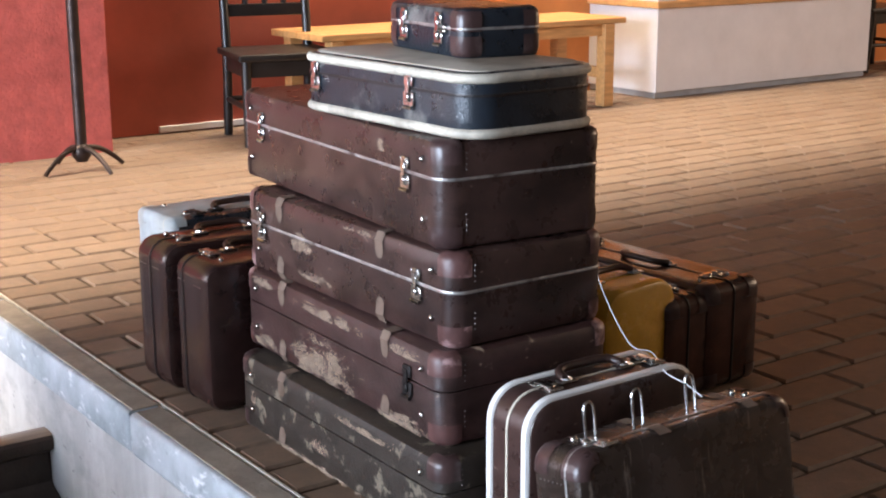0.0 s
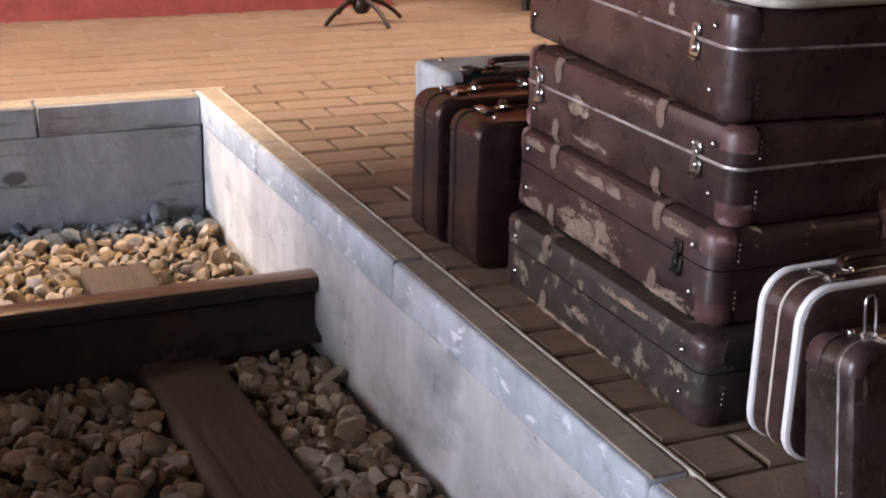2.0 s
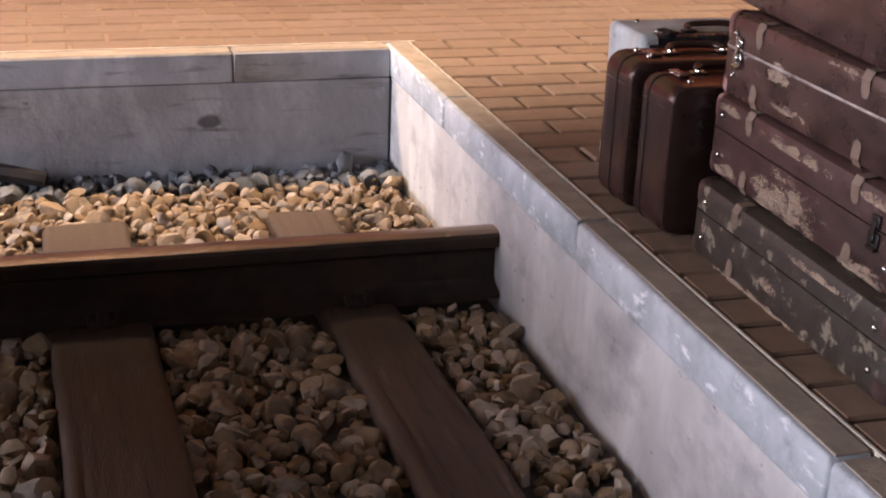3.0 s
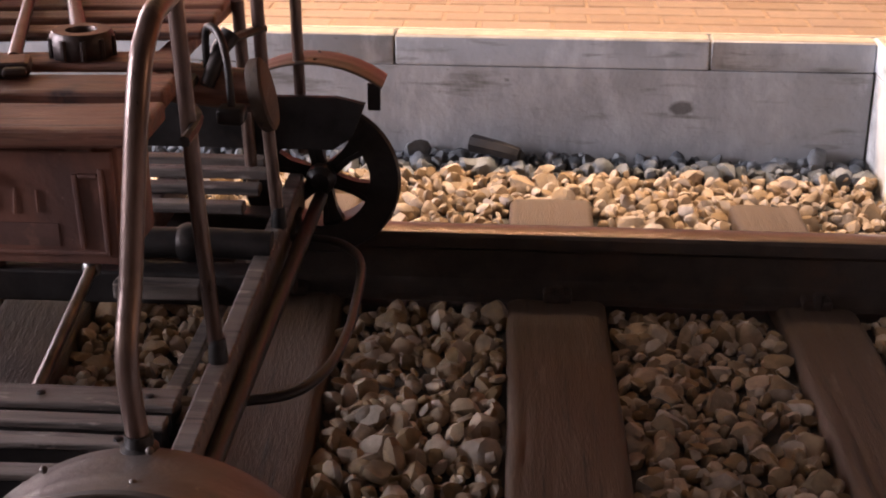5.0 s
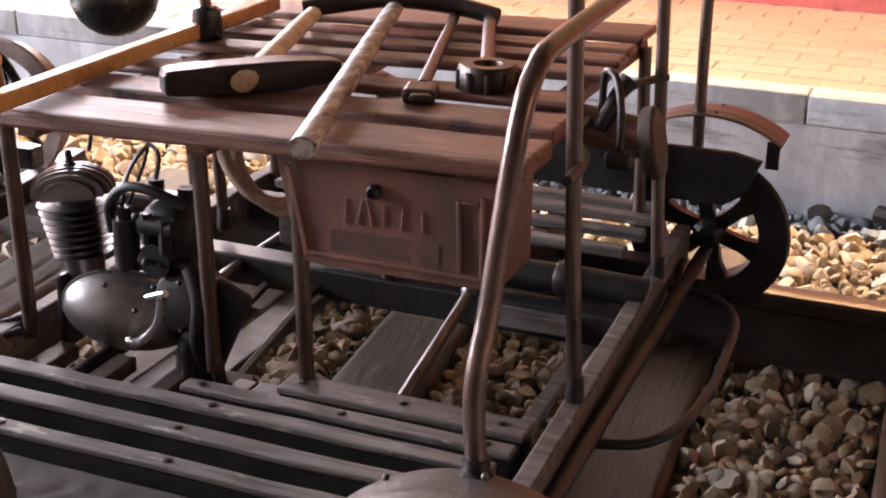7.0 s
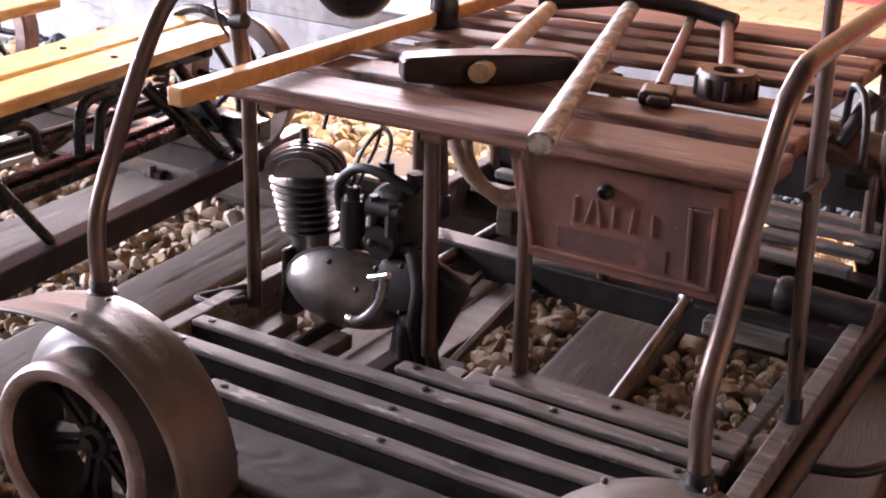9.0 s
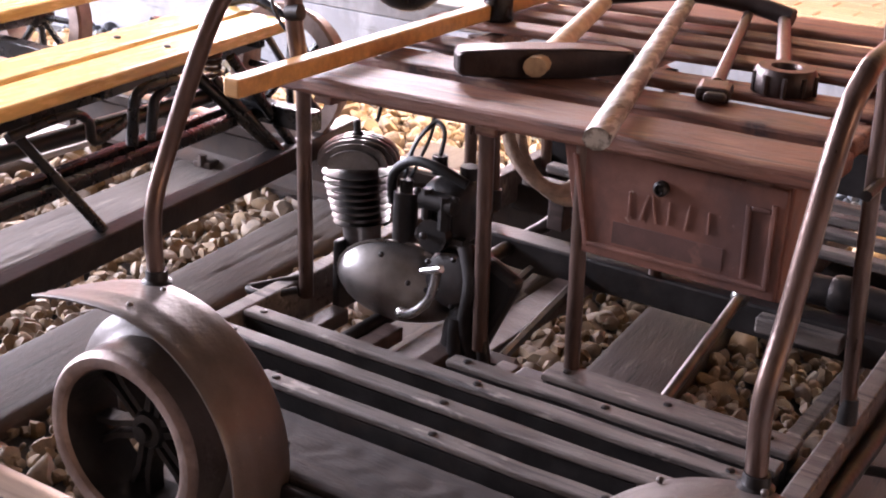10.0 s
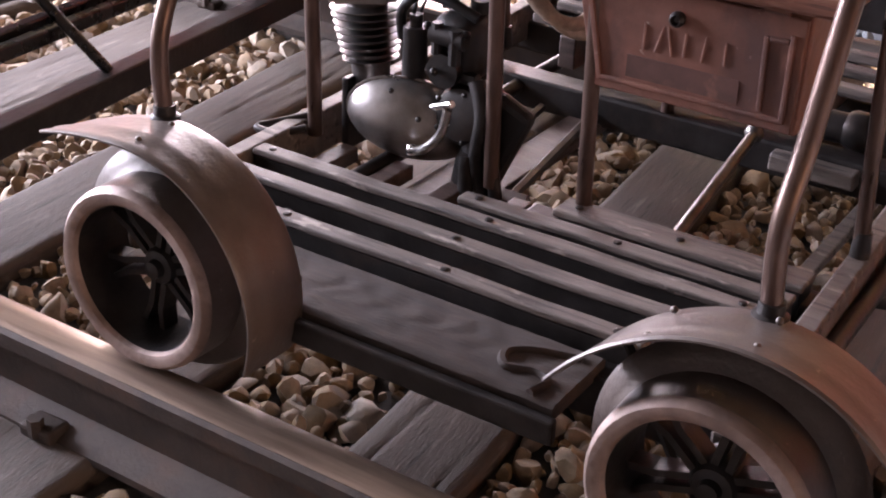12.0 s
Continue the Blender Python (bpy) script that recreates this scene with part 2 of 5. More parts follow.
ALLOY = mat("dull_cast_alloy", (0.29, 0.272, 0.26), 0.32, metal=0.8, var=0.3, scale=16, col2=(0.09, 0.07, 0.062), cover=0.45, pscale=7, bump=0.2)
CHROME = mat("tarnished_chrome", (0.62, 0.60, 0.58), 0.22, metal=1.0, var=0.2, scale=40, bump=0.05)
HANDLEWOOD = mat("worn_ash_handle", (0.48, 0.33, 0.19), 0.55, var=0.25, scale=10, col2=(0.26, 0.15, 0.08), cover=0.4, pscale=8, bump=0.35, bscale=40, stretch=(3, 3, 3))
GREYHANDLE = mat("weathered_grey_handle", (0.19, 0.175, 0.155), 0.5, var=0.35, scale=14, col2=(0.48, 0.455, 0.41), cover=0.46, pscale=38, sharp=0.05, bump=0.7, bscale=50, stretch=(1.4, 0.3, 1.4), layers=(((0.04, 0.03, 0.025), 0.38, 50, 0.03, (1.5, 0.25, 1)),))
IRON = mat("forged_black_iron", (0.040, 0.027, 0.024), 0.40, metal=0.6, var=0.35, scale=20, col2=(0.10, 0.06, 0.045), cover=0.28, pscale=9, bump=0.3)
BLACKMETAL = mat("black_enamel", (0.012, 0.012, 0.013), 0.28, metal=0.2, var=0.4, scale=15, bump=0.1)
RUBBER = mat("black_rubber_hose", (0.012, 0.011, 0.011), 0.6, var=0.3, bump=0.1)
ROPE = mat("pale_rope", (0.46, 0.34, 0.25), 0.9, var=0.3, scale=60, bump=0.8, bscale=200)
STRING = mat("white_string", (0.75, 0.74, 0.72), 0.8, var=0.1, bump=0)
BROWNCASE = mat("worn_brown_fibreboard", (0.046, 0.024, 0.020), 0.30, var=0.3, scale=30, col2=(0.075, 0.041, 0.034), cover=0.40, pscale=7, sharp=0.12, bump=0.14, bscale=240, layers=(((0.020, 0.011, 0.010), 0.43, 6, 0.08, (1, 1, 1.5)), ((0.20, 0.14, 0.11), 0.31, 70, 0.03, (0.6, 1, 1))))
DARKCASE = mat("glossy_dark_brown_case", (0.024, 0.011, 0.0095), 0.22, var=0.3, scale=30, col2=(0.038, 0.018, 0.015), cover=0.40, pscale=6, sharp=0.12, rvar=0.08, bump=0.08, bscale=240, layers=(((0.16, 0.11, 0.09), 0.285, 50, 0.03, (1, 1, 1)),))
SCRATCHCASE = mat("scratched_black_brown_case", (0.034, 0.023, 0.018), 0.27, var=0.3, scale=26, col2=(0.065, 0.048, 0.042), cover=0.42, pscale=5, sharp=0.1, bump=0.1, bscale=240, layers=(((0.15, 0.115, 0.09), 0.37, 24, 0.03, (4, 0.4, 0.9)), ((0.20, 0.17, 0.15), 0.30, 60, 0.03, (1, 1, 1))))
SCUFFCASE = mat("scuffed_brown_fibreboard", (0.054, 0.027, 0.024), 0.36, var=0.25, scale=30, col2=(0.42, 0.32, 0.23), cover=0.355, pscale=16, sharp=0.018, bump=0.3, bscale=240, stretch=(0.55, 1.5, 2.2), layers=(((0.024, 0.013, 0.011), 0.42, 6, 0.08, (1, 1, 1.5)),))
OLIVECASE = mat("dirty_olive_fibreboard", (0.030, 0.022, 0.016), 0.5, var=0.35, scale=24, col2=(0.17, 0.14, 0.10), cover=0.39, pscale=30, sharp=0.03, bump=0.35, bscale=240)
NAVYCASE = mat("navy_black_leathercloth", (0.012, 0.017, 0.024), 0.30, var=0.4, scale=26, col2=(0.16, 0.16, 0.15), cover=0.375, pscale=8, sharp=0.05, bump=0.25, bscale=260)
GREYTOP = mat("dusty_cream_lid", (0.43, 0.38, 0.31), 0.6, var=0.2, scale=20, col2=(0.20, 0.17, 0.13), cover=0.35, pscale=8, bump=0.25, bscale=160)
CREAM = mat("worn_cream_piping", (0.52, 0.47, 0.38), 0.6, var=0.25, scale=30, col2=(0.24, 0.20, 0.16), cover=0.35, pscale=14, bump=0.2)
WHITERIM = mat("white_plastic_rim", (0.78, 0.76, 0.73), 0.4, var=0.08, scale=12, bump=0.05)
PEEL = mat("peeled_cream_lining", (0.34, 0.25, 0.175), 0.75, var=0.2, scale=40, col2=(0.20, 0.13, 0.10), cover=0.42, pscale=45, sharp=0.04, bump=0.3)
TAB = mat("tan_leather_tab", (0.145, 0.10, 0.072), 0.6, var=0.3, scale=30, col2=(0.16, 0.10, 0.07), cover=0.35, pscale=18, bump=0.3)
PINKCAP = mat("pinkish_worn_corner", (0.10, 0.046, 0.041), 0.4, var=0.3, scale=25, col2=(0.36, 0.22, 0.21), cover=0.42, pscale=22, sharp=0.05, bump=0.25)
DARKCAP = mat("dark_fibre_corner", (0.055, 0.03, 0.028), 0.32, var=0.3, scale=25, col2=(0.16, 0.12, 0.11), cover=0.3, pscale=16, bump=0.2)
YELLOWCASE = mat("mustard_yellow_leather", (0.60, 0.35, 0.03), 0.26, var=0.15, scale=18, col2=(0.38, 0.20, 0.02), cover=0.35, pscale=6, bump=0.25, bscale=200)
BLUEGREY = mat("blue_grey_canvas", (0.40, 0.42, 0.42), 0.7, var=0.25, scale=20, col2=(0.45, 0.43, 0.36), cover=0.4, pscale=6, bump=0.3, bscale=200)
SCRAPE = mat("pale_scraped_paint", (0.19, 0.085, 0.06), 0.6, var=0.3, scale=40, col2=(0.16, 0.07, 0.05), cover=0.45, pscale=30, bump=0.2)
DARKLABEL = mat("dark_rubbed_paint", (0.085, 0.038, 0.03), 0.5, var=0.3, scale=30, col2=(0.18, 0.08, 0.055), cover=0.40, pscale=18, sharp=0.06, bump=0.2)
SEAM = mat("dull_seam_strip", (0.42, 0.40, 0.38), 0.45, metal=0.7, var=0.3, scale=40, col2=(0.14, 0.11, 0.10), cover=0.40, pscale=14, sharp=0.05, bump=0.1)
CHESTNUT = mat("polished_chestnut_leather", (0.072, 0.029, 0.020), 0.24, var=0.35, scale=24, col2=(0.035, 0.015, 0.012), cover=0.42, pscale=7, rvar=0.08, bump=0.1, bscale=200, layers=(((0.22, 0.13, 0.09), 0.29, 60, 0.03, (1, 1, 1)),))
LEATHER = mat("dark_leather_grip", (0.035, 0.018, 0.014), 0.35, var=0.3, scale=30, bump=0.2)


# mesh helpers
def part(name, bm, material, parent=None, label="", smooth=None):
    me = bpy.data.meshes.new(name)
    bmesh.ops.recalc_face_normals(bm, faces=bm.faces)
    bm.to_mesh(me)
    bm.free()
    me.materials.append(material)
    if smooth is not None:
        me.shade_smooth()
        me.set_sharp_from_angle(angle=radians(smooth))
    ob = new(name, me)
    ob.parent = parent
    if label:
        tagged(ob, label)
    return ob


def thing(name, label, category, m=None, group="", kind=""):
    ob = new(name)
    ob.empty_display_size = 0.05
    if m is not None:
        ob.matrix_world = m
    return tagged(ob, label, category, group, kind)


def bx(bm, x0, y0, z0, x1, y1, z1, bevel=0.0, seg=2, m=None):
    mm = Matrix.Translation(((x0 + x1) / 2, (y0 + y1) / 2, (z0 + z1) / 2)) @ Matrix.Diagonal((abs(x1 - x0), abs(y1 - y0), abs(z1 - z0), 1))
    if m is not None:
        mm = m @ mm
    vs = bmesh.ops.create_cube(bm, size=1, matrix=mm)["verts"]
    if bevel:
        es = list({e for v in vs for e in v.link_edges})
        bmesh.ops.bevel(bm, geom=es, offset=bevel, segments=seg, affect="EDGES", profile=0.5)
    return bm


def box(*a, **k):
    return bx(bmesh.new(), *a, **k)


def tube(bm, pts, r, seg=10, closed=False, r1=None):
    pts = [Vector(q) for q in pts]
    n = len(pts)
    rings, prev = [], None
    for i, q in enumerate(pts):
        a = pts[i - 1] if (i or closed) else q
        c = pts[(i + 1) % n] if (i < n - 1 or closed) else q
        d = (c - a).normalized()
        if prev is None:
            u = d.orthogonal().normalized()
        else:
            u = (prev - d * prev.dot(d)).normalized()
        prev = u
        v = d.cross(u)
        rad = r if r1 is None else r + (r1 - r) * i / max(1, n - 1)
        rings.append([bm.verts.new(q + rad * (math.cos(2 * math.pi * k / seg) * u + math.sin(2 * math.pi * k / seg) * v)) for k in range(seg)])
    for i in range(n if closed else n - 1):
        A, B = rings[i], rings[(i + 1) % n]
        for k in range(seg):
            bm.faces.new((A[k], A[(k + 1) % seg], B[(k + 1) % seg], B[k]))
    if not closed:
        bm.faces.new(rings[0][::-1])
        bm.faces.new(rings[-1])
    return bm


def arc(pts, steps=6):
    """Smooth a polyline through its points."""
    pts = [Vector(q) for q in pts]
    out = []
    for i in range(len(pts) - 1):
        p0, p1, p2, p3 = pts[max(0, i - 1)], pts[i], pts[i + 1], pts[min(len(pts) - 1, i + 2)]
        for k in range(steps):
            t = k / steps
            out.append(0.5 * ((2 * p1) + (p2 - p0) * t + (2 * p0 - 5 * p1 + 4 * p2 - p3) * t * t + (3 * p1 - p0 - 3 * p2 + p3) * t ** 3))
    out.append(pts[-1])
    return out


def lathe(bm, prof, seg=32, m=None, a0=0.0, a1=2 * math.pi):
    """Turn a profile of (radius, height) about z; m places it."""
    full = abs(a1 - a0 - 2 * math.pi) < 1e-6
    n = seg if full else seg + 1
    m = m or Matrix()
    rings = [[bm.verts.new(m @ Vector((r * math.cos(a0 + (a1 - a0) * k / seg), r * math.sin(a0 + (a1 - a0) * k / seg), z))) for k in range(n)] for r, z in prof]
    for A, B in zip(rings, rings[1:]):
        for k in range(seg):
            j = (k + 1) % n
            bm.faces.new((A[k], A[j], B[j], B[k]))
    return rings


def disc(bm, prof, seg=32, m=None):
    """A turned solid, closed at both ends."""
    rings = lathe(bm, prof, seg, m)
    bm.faces.new(rings[0][::-1])
    bm.faces.new(rings[-1])
    return bm


def rrect(L, W, r, n=6):
    """A rectangle with round corners, counter-clockwise from the corner +x +y."""
    out = []
    for sx, sy, a in ((1, 1, 0), (-1, 1, 90), (-1, -1, 180), (1, -1, 270)):
        for k in range(n + 1):
            t = radians(a + 90 * k / n)
            out.append((sx * (L / 2 - r) + r * math.cos(t), sy * (W / 2 - r) + r * math.sin(t)))
    return out


def loft(bm, rings, cap0=True, cap1=True):
    vs = [[bm.verts.new(q) for q in ring] for ring in rings]
    for A, B in zip(vs, vs[1:]):
        for k in range(len(A)):
            j = (k + 1) % len(A)
            bm.faces.new((A[k], A[j], B[j], B[k]))
    if cap0:
        bm.faces.new(vs[0][::-1])
    if cap1:
        bm.faces.new(vs[-1])
    return vs


def ball(bm, c, r, seg=8, m=None):
    mm = Matrix.Translation(c)
    bmesh.ops.create_uvsphere(bm, u_segments=seg, v_segments=max(4, seg // 2), radius=r, matrix=(m @ mm) if m is not None else mm)
    return bm


def wpart(name, bm, material, parent, label="", smooth=None):
    """A part whose mesh is given in the world's coordinates."""
    ob = part(name, bm, material, parent, label, smooth)
    ob.matrix_parent_inverse = parent.matrix_basis.inverted()
    return ob


def piece(name, me, m, parent):
    ob = new(name, me)
    ob.parent = parent
    ob.matrix_basis = m
    return ob


# ---- the setting ----
tagged(part("ground", box(-12, -9, -0.62, 12, 9, -0.42), SOIL), "dark packed soil under the hall", "ground", kind="structure")
PIT_FLOOR = -0.335
tagged(part("pit_floor", box(-9, -1.74, -0.42, 0, 1.745, PIT_FLOOR - 0.028), SOIL), "dark soil bed of the shallow track pit", "pit floor", kind="structure")
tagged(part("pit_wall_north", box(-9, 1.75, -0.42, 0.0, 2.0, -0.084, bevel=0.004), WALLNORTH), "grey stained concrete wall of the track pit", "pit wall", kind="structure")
tagged(part("pit_wall_east", box(0.006, -5, -0.42, 0.3, 2.0, -0.084, bevel=0.004), WALLEAST), "pale concrete end wall of the track pit", "pit wall", kind="structure")
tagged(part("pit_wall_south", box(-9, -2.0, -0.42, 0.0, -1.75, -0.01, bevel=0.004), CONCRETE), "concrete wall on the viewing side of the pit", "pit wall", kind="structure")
floor_north = tagged(part("floor_north", box(-9, 1.838, -0.42, 9, 3.36, -0.0045), MORTAR), "clay paver platform floor behind the track pit", "floor", kind="structure")
floor_east = tagged(part("floor_east", box(0.0735, -5, -0.42, 9, 1.834, -0.009), DARKMORTAR), "clay paver platform floor at the pit end", "floor", kind="structure")
# Unseen floor, clay coloured to keep its bounced light low.
tagged(part("floor_south", box(-9, -5, -0.42, 0.0, -2.0, -0.004), BRICK), "plain clay viewing floor", "floor", kind="structure")

rnd = random.Random(4)


def kerb_stone(x0, y0, x1, y1, parent, face=KERB, worn=0.008):
    """A kerb stone: sandy worn top and a pale painted face."""
    bm = bx(bmesh.new(), x0, y0, -0.082, x1, y1, -0.002, bevel=worn, seg=3)
    for v in bm.verts:
        v.co += Vector((rnd.uniform(-1, 1), rnd.uniform(-1, 1), rnd.uniform(-1, 1))) * 0.0016
    ob = part("kerb_stone", bm, face, parent, smooth=50)
    bt = box(x0 + (0.012 if x1 - x0 < 0.2 else 0.004), y0 + (0.012 if y1 - y0 < 0.2 else 0.004), -0.0045, x1 - 0.004, y1 - 0.004, 0.0, bevel=0.0015, seg=1)
    part("kerb_top", bt, KERBTOP, ob, "sandy worn top face")
    return ob


kerb = thing("kerb_north", "sandy concrete kerb along the north pit edge", "kerb", kind="structure")
for x in np.arange(-6.41, 0.3, 0.853):
    if x < -0.1:
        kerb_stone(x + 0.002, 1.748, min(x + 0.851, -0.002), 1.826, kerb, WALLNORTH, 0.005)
kerb2 = thing("kerb_east", "pale worn concrete kerb along the pit end", "kerb", kind="structure")
for y in (-4.117, -3.228, -2.339, -1.45, -0.561, 0.328, 1.217):
    kerb_stone(0.0, y + 0.003, 0.068, min(y + 0.886, 1.826), kerb2)
part("joint_strip", box(0.069, -4.19, -0.01, 0.073, 1.83, 0.001), CREAM, kerb2, "thin pale mortar line beside the pavers")
part("joint_strip", box(-6.4, 1.8275, -0.01, 0.09, 1.8345, 0.001), CREAM, kerb, "thin pale mortar line beside the pavers")

# hall walls, mostly unseen, with north and west gates and an east opening
bm = bmesh.new()
bx(bm, -4.0, 3.03, -0.004, 1.08, 3.36, 1.15, bevel=0.004)
bx(bm, -9, 3.03, -0.004, -5.6, 3.36, 1.15, bevel=0.004)
tagged(part("wall_north", bm, REDWALL), "dark red rough rendered wall with an open gate", "wall", kind="structure")
# Unseen upper wall, coloured ochre so that metal parts reflect gold.
bm = bmesh.new()
bx(bm, -4.0, 3.034, 1.152, 1.08, 3.36, 2.9)
bx(bm, -9, 3.034, 1.152, -5.6, 3.36, 2.9)
bx(bm, -5.6, 3.034, 2.45, -4.0, 3.36, 2.9)
tagged(part("wall_north_top", bm, OCHRE), "unseen upper wall coloured ochre for golden reflections", "wall", kind="structure")
tagged(part("wall_north_recess", box(1.08, 3.36, -0.4, 9.0, 3.55, 2.9), ORANGE), "orange painted wall of the recess", "wall", kind="structure")
tagged(part("wall_north_panel", box(1.084, 3.33, 0.0, 2.62, 3.358, 2.4), REDBOARD), "smooth red-brown board on the recess wall", "wall panel", kind="structure")
tagged(part("baseboard", box(1.40, 3.312, 0.004, 2.6, 3.328, 0.03, bevel=0.003), WHITE), "thin pale skirting strip", "baseboard", kind="structure")
tagged(part("wall_north_upper", box(-9, 4.1, 2.9, 9, 4.3, 3.7), PLASTER), "unseen dark wall above the north recess", "wall", kind="structure")
# Unseen beam, added to give the warm floor light a soft edge.
tagged(part("lintel_beam", box(-8.5, 2.11, 1.92, 9, 2.25, 3.6), PLASTER), "unseen beam added to cut the warm light off the pit", "beam", kind="structure")
tagged(part("ceiling", box(-9, -5, 3.6, 9, 4.3, 3.8), PLASTER), "unseen dark ceiling that keeps bounced light low", "ceiling", kind="structure")
# Unseen end wall, its opening added to let the fill lamp through.
bm = bmesh.new()
bx(bm, 8.8, -5, -0.4, 9.0, 4.3, 1.35)
bx(bm, 8.8, -5, 2.85, 9.0, 4.3, 3.6)
bx(bm, 8.8, -5, 1.35, 9.0, -3.15, 2.85)
bx(bm, 8.8, -0.05, 1.35, 9.0, 4.3, 2.85)
tagged(part("wall_east", bm, ORANGE), "unseen orange end wall with an opening for the fill lamp", "wall", kind="structure")
bm = bmesh.new()
bx(bm, -9, -5, -0.4, -8.8, -2.8, 3.6)
bx(bm, -9, 1.6, -0.4, -8.8, 4.3, 3.6)
bx(bm, -9, -2.8, 3.05, -8.8, 1.6, 3.6)
tagged(part("wall_west", bm, PLASTER), "unseen dark end wall with a wide open gate", "wall", kind="structure")
tagged(part("wall_south", box(-9, -5.2, -0.4, 9, -5.0, 3.6), PLASTER), "unseen dark wall behind the viewing floor", "wall", kind="structure")
bm = bmesh.new()
bx(bm, 3.79, 2.87, 0.03, 5.40, 3.56, 0.435, bevel=0.003)
low = thing("counter_block", "low white painted counter block on the pavers", "counter", pose(4.6, 3.2, 0), kind="structure")
wpart("counter_body", bm, WHITE, low)
wpart("counter_plinth", box(3.80, 2.885, 0.001, 5.39, 3.5, 0.03), CONCRETE, low, "grey recessed plinth")
wpart("counter_ledge", box(3.77, 2.85, 0.436, 5.42, 3.58, 0.47, bevel=0.004), PINE, low, "brown wooden ledge")
wpart("post", box(3.78, 2.86, 0.47, 3.90, 3.0, 2.9, bevel=0.003), WHITE, low, "white painted post")

# ---- rails and sleepers ----
def rail(y, label):
    t = thing("rail", label, "rail", pose(-3, y, PIT_FLOOR), "rails of the track")
    prof = [(-0.055, 0), (0.055, 0), (0.055, 0.012), (0.018, 0.024), (0.009, 0.034), (0.008, 0.098), (0.016, 0.108), (0.034, 0.114), (0.035, 0.138), (0.030, 0.1445)]
    prof += [(-a, b) for a, b in prof[:1:-1]]
    bm = bmesh.new()
    loft(bm, [[(x, y + a, PIT_FLOOR + 0.004 + b) for a, b in prof] for x in (-8.5, -6, -4, -2, -1, -0.5, 0.004)])
    wpart("rail_body", bm, RAIL, t, smooth=35)
    bm = bmesh.new()
    head = [(-0.029, 0.1448), (-0.022, 0.1478), (0, 0.1492), (0.022, 0.1478), (0.029, 0.1448)]
    loft(bm, [[(x, y + a, PIT_FLOOR + 0.004 + b) for a, b in head] for x in (-8.5, -4, -1, 0.004)])
    wpart("running_surface", bm, RAILTOP, t, "rubbed bare steel top", smooth=40)
    return t


rail(0.797, "rusted steel running rail beside the north pit wall")
rail(-0.797, "rusted steel running rail under the trolley wheels")

SLEEPERS = ((-0.295, 1.5, 0.165), (-0.838, 1.0, 0.205), (-1.37, 3.0, 0.20), (-1.86, 5.0, 0.19), (-2.32, 4.0, 0.20), (-2.83, 5.0, 0.20), (-3.32, 4.0, 0.20), (-3.85, 2.0, 0.20), (-4.4, 1.0, 0.2), (-4.95, 0, 0.2))
for cx, ang, wd in SLEEPERS:
    h = wd / 2
    cracks = [(random.Random(cx * 31 + k).uniform(-0.8, 0.8) * h, random.Random(cx * 17 + k).uniform(-1.1, 1.1), random.Random(cx * 13 + k).uniform(0.25, 0.7)) for k in range(4)]
    prof = [(-h, -0.06), (-h - 0.002, -0.03), (-h, 0.0), (-h + 0.005, 0.009)] + [(-h + 0.014 + (wd - 0.028) * k / 22, 0.013) for k in range(23)] + [(h - 0.005, 0.009), (h, 0.0), (h + 0.002, -0.03), (h, -0.06)]
    rows = []
    for j in range(61):
        y = -1.30 + 2.66 * j / 60
        row = []
        for x, z in prof:
            q = Vector((x * 9 + cx * 9, y * 1.4, z * 9))
            wear = max(0.0, abs(x) / h - 0.72) * 0.03 * max(0.0, noise.noise(Vector((cx * 5 + (3 if x > 0 else 0), y * 5, 1))))
            zz = z + 0.004 * noise.noise(q) + 0.0016 * noise.noise(Vector((x * 120 + cx, y * 5, 2))) - (wear if z > 0 else 0)
            for xc, yc, ln in cracks:
                if z > 0.01 and abs(y - yc) < ln / 2:
                    d = abs(x - xc - 0.006 * math.sin(y * 9 + cx))
                    zz -= 0.006 * max(0.0, 1 - d / 0.006) * math.cos(math.pi * (y - yc) / ln)
            row.append((x + 0.006 * noise.noise(Vector((cx * 7 + (9 if x > 0 else 0), y * 2.5, 5))), y, zz))
        rows.append(row)
    bm = bmesh.new()
    loft(bm, rows)
    ob = part("sleeper", bm, SLEEPER if cx > -1.5 else SLEEPERGREY, smooth=50)
    ob.matrix_basis = pose(cx, 0, PIT_FLOOR, 0, 0, ang)
    tagged(ob, "dark weathered timber sleeper bedded in ballast", "sleeper", "sleepers under the rails")
    for y in (-0.797, 0.797):
        for s in (-1, 1):
            bm = bmesh.new()
            bx(bm, -0.03, s * 0.05 - 0.022, 0.012, 0.03, s * 0.05 + 0.022, 0.034, bevel=0.006)
            tube(bm, [(0, s * 0.066, 0.02), (0, s * 0.066, 0.05)], 0.012, 6)
            c = part("rail_clip", bm, RAIL, ob, "rusty rail clip and bolt")
            c.matrix_basis = Matrix.Translation((0.0, y, 0.0))

# ---- ballast ----
rng = np.random.default_rng(7)


def ico():
    bm = bmesh.new()
    bmesh.ops.create_icosphere(bm, subdivisions=2, radius=1)
    v = np.array([q.co[:] for q in bm.verts])
    f = np.array([[q.index for q in face.verts] for face in bm.faces])
    bm.free()
    return v, f


IV, IF = ico()


def stone_shapes(n):
    out = []
    for _ in range(n):
        v = IV.copy()
        for _ in range(12):
            d = rng.normal(size=3)
            d /= np.linalg.norm(d)
            h = rng.uniform(0.52, 0.86)
            s = v @ d
            v = v - np.outer(np.maximum(0, s - h), d)
        v += rng.normal(scale=0.014, size=v.shape)
        out.append(v)
    return out


SHAPES = stone_shapes(14)


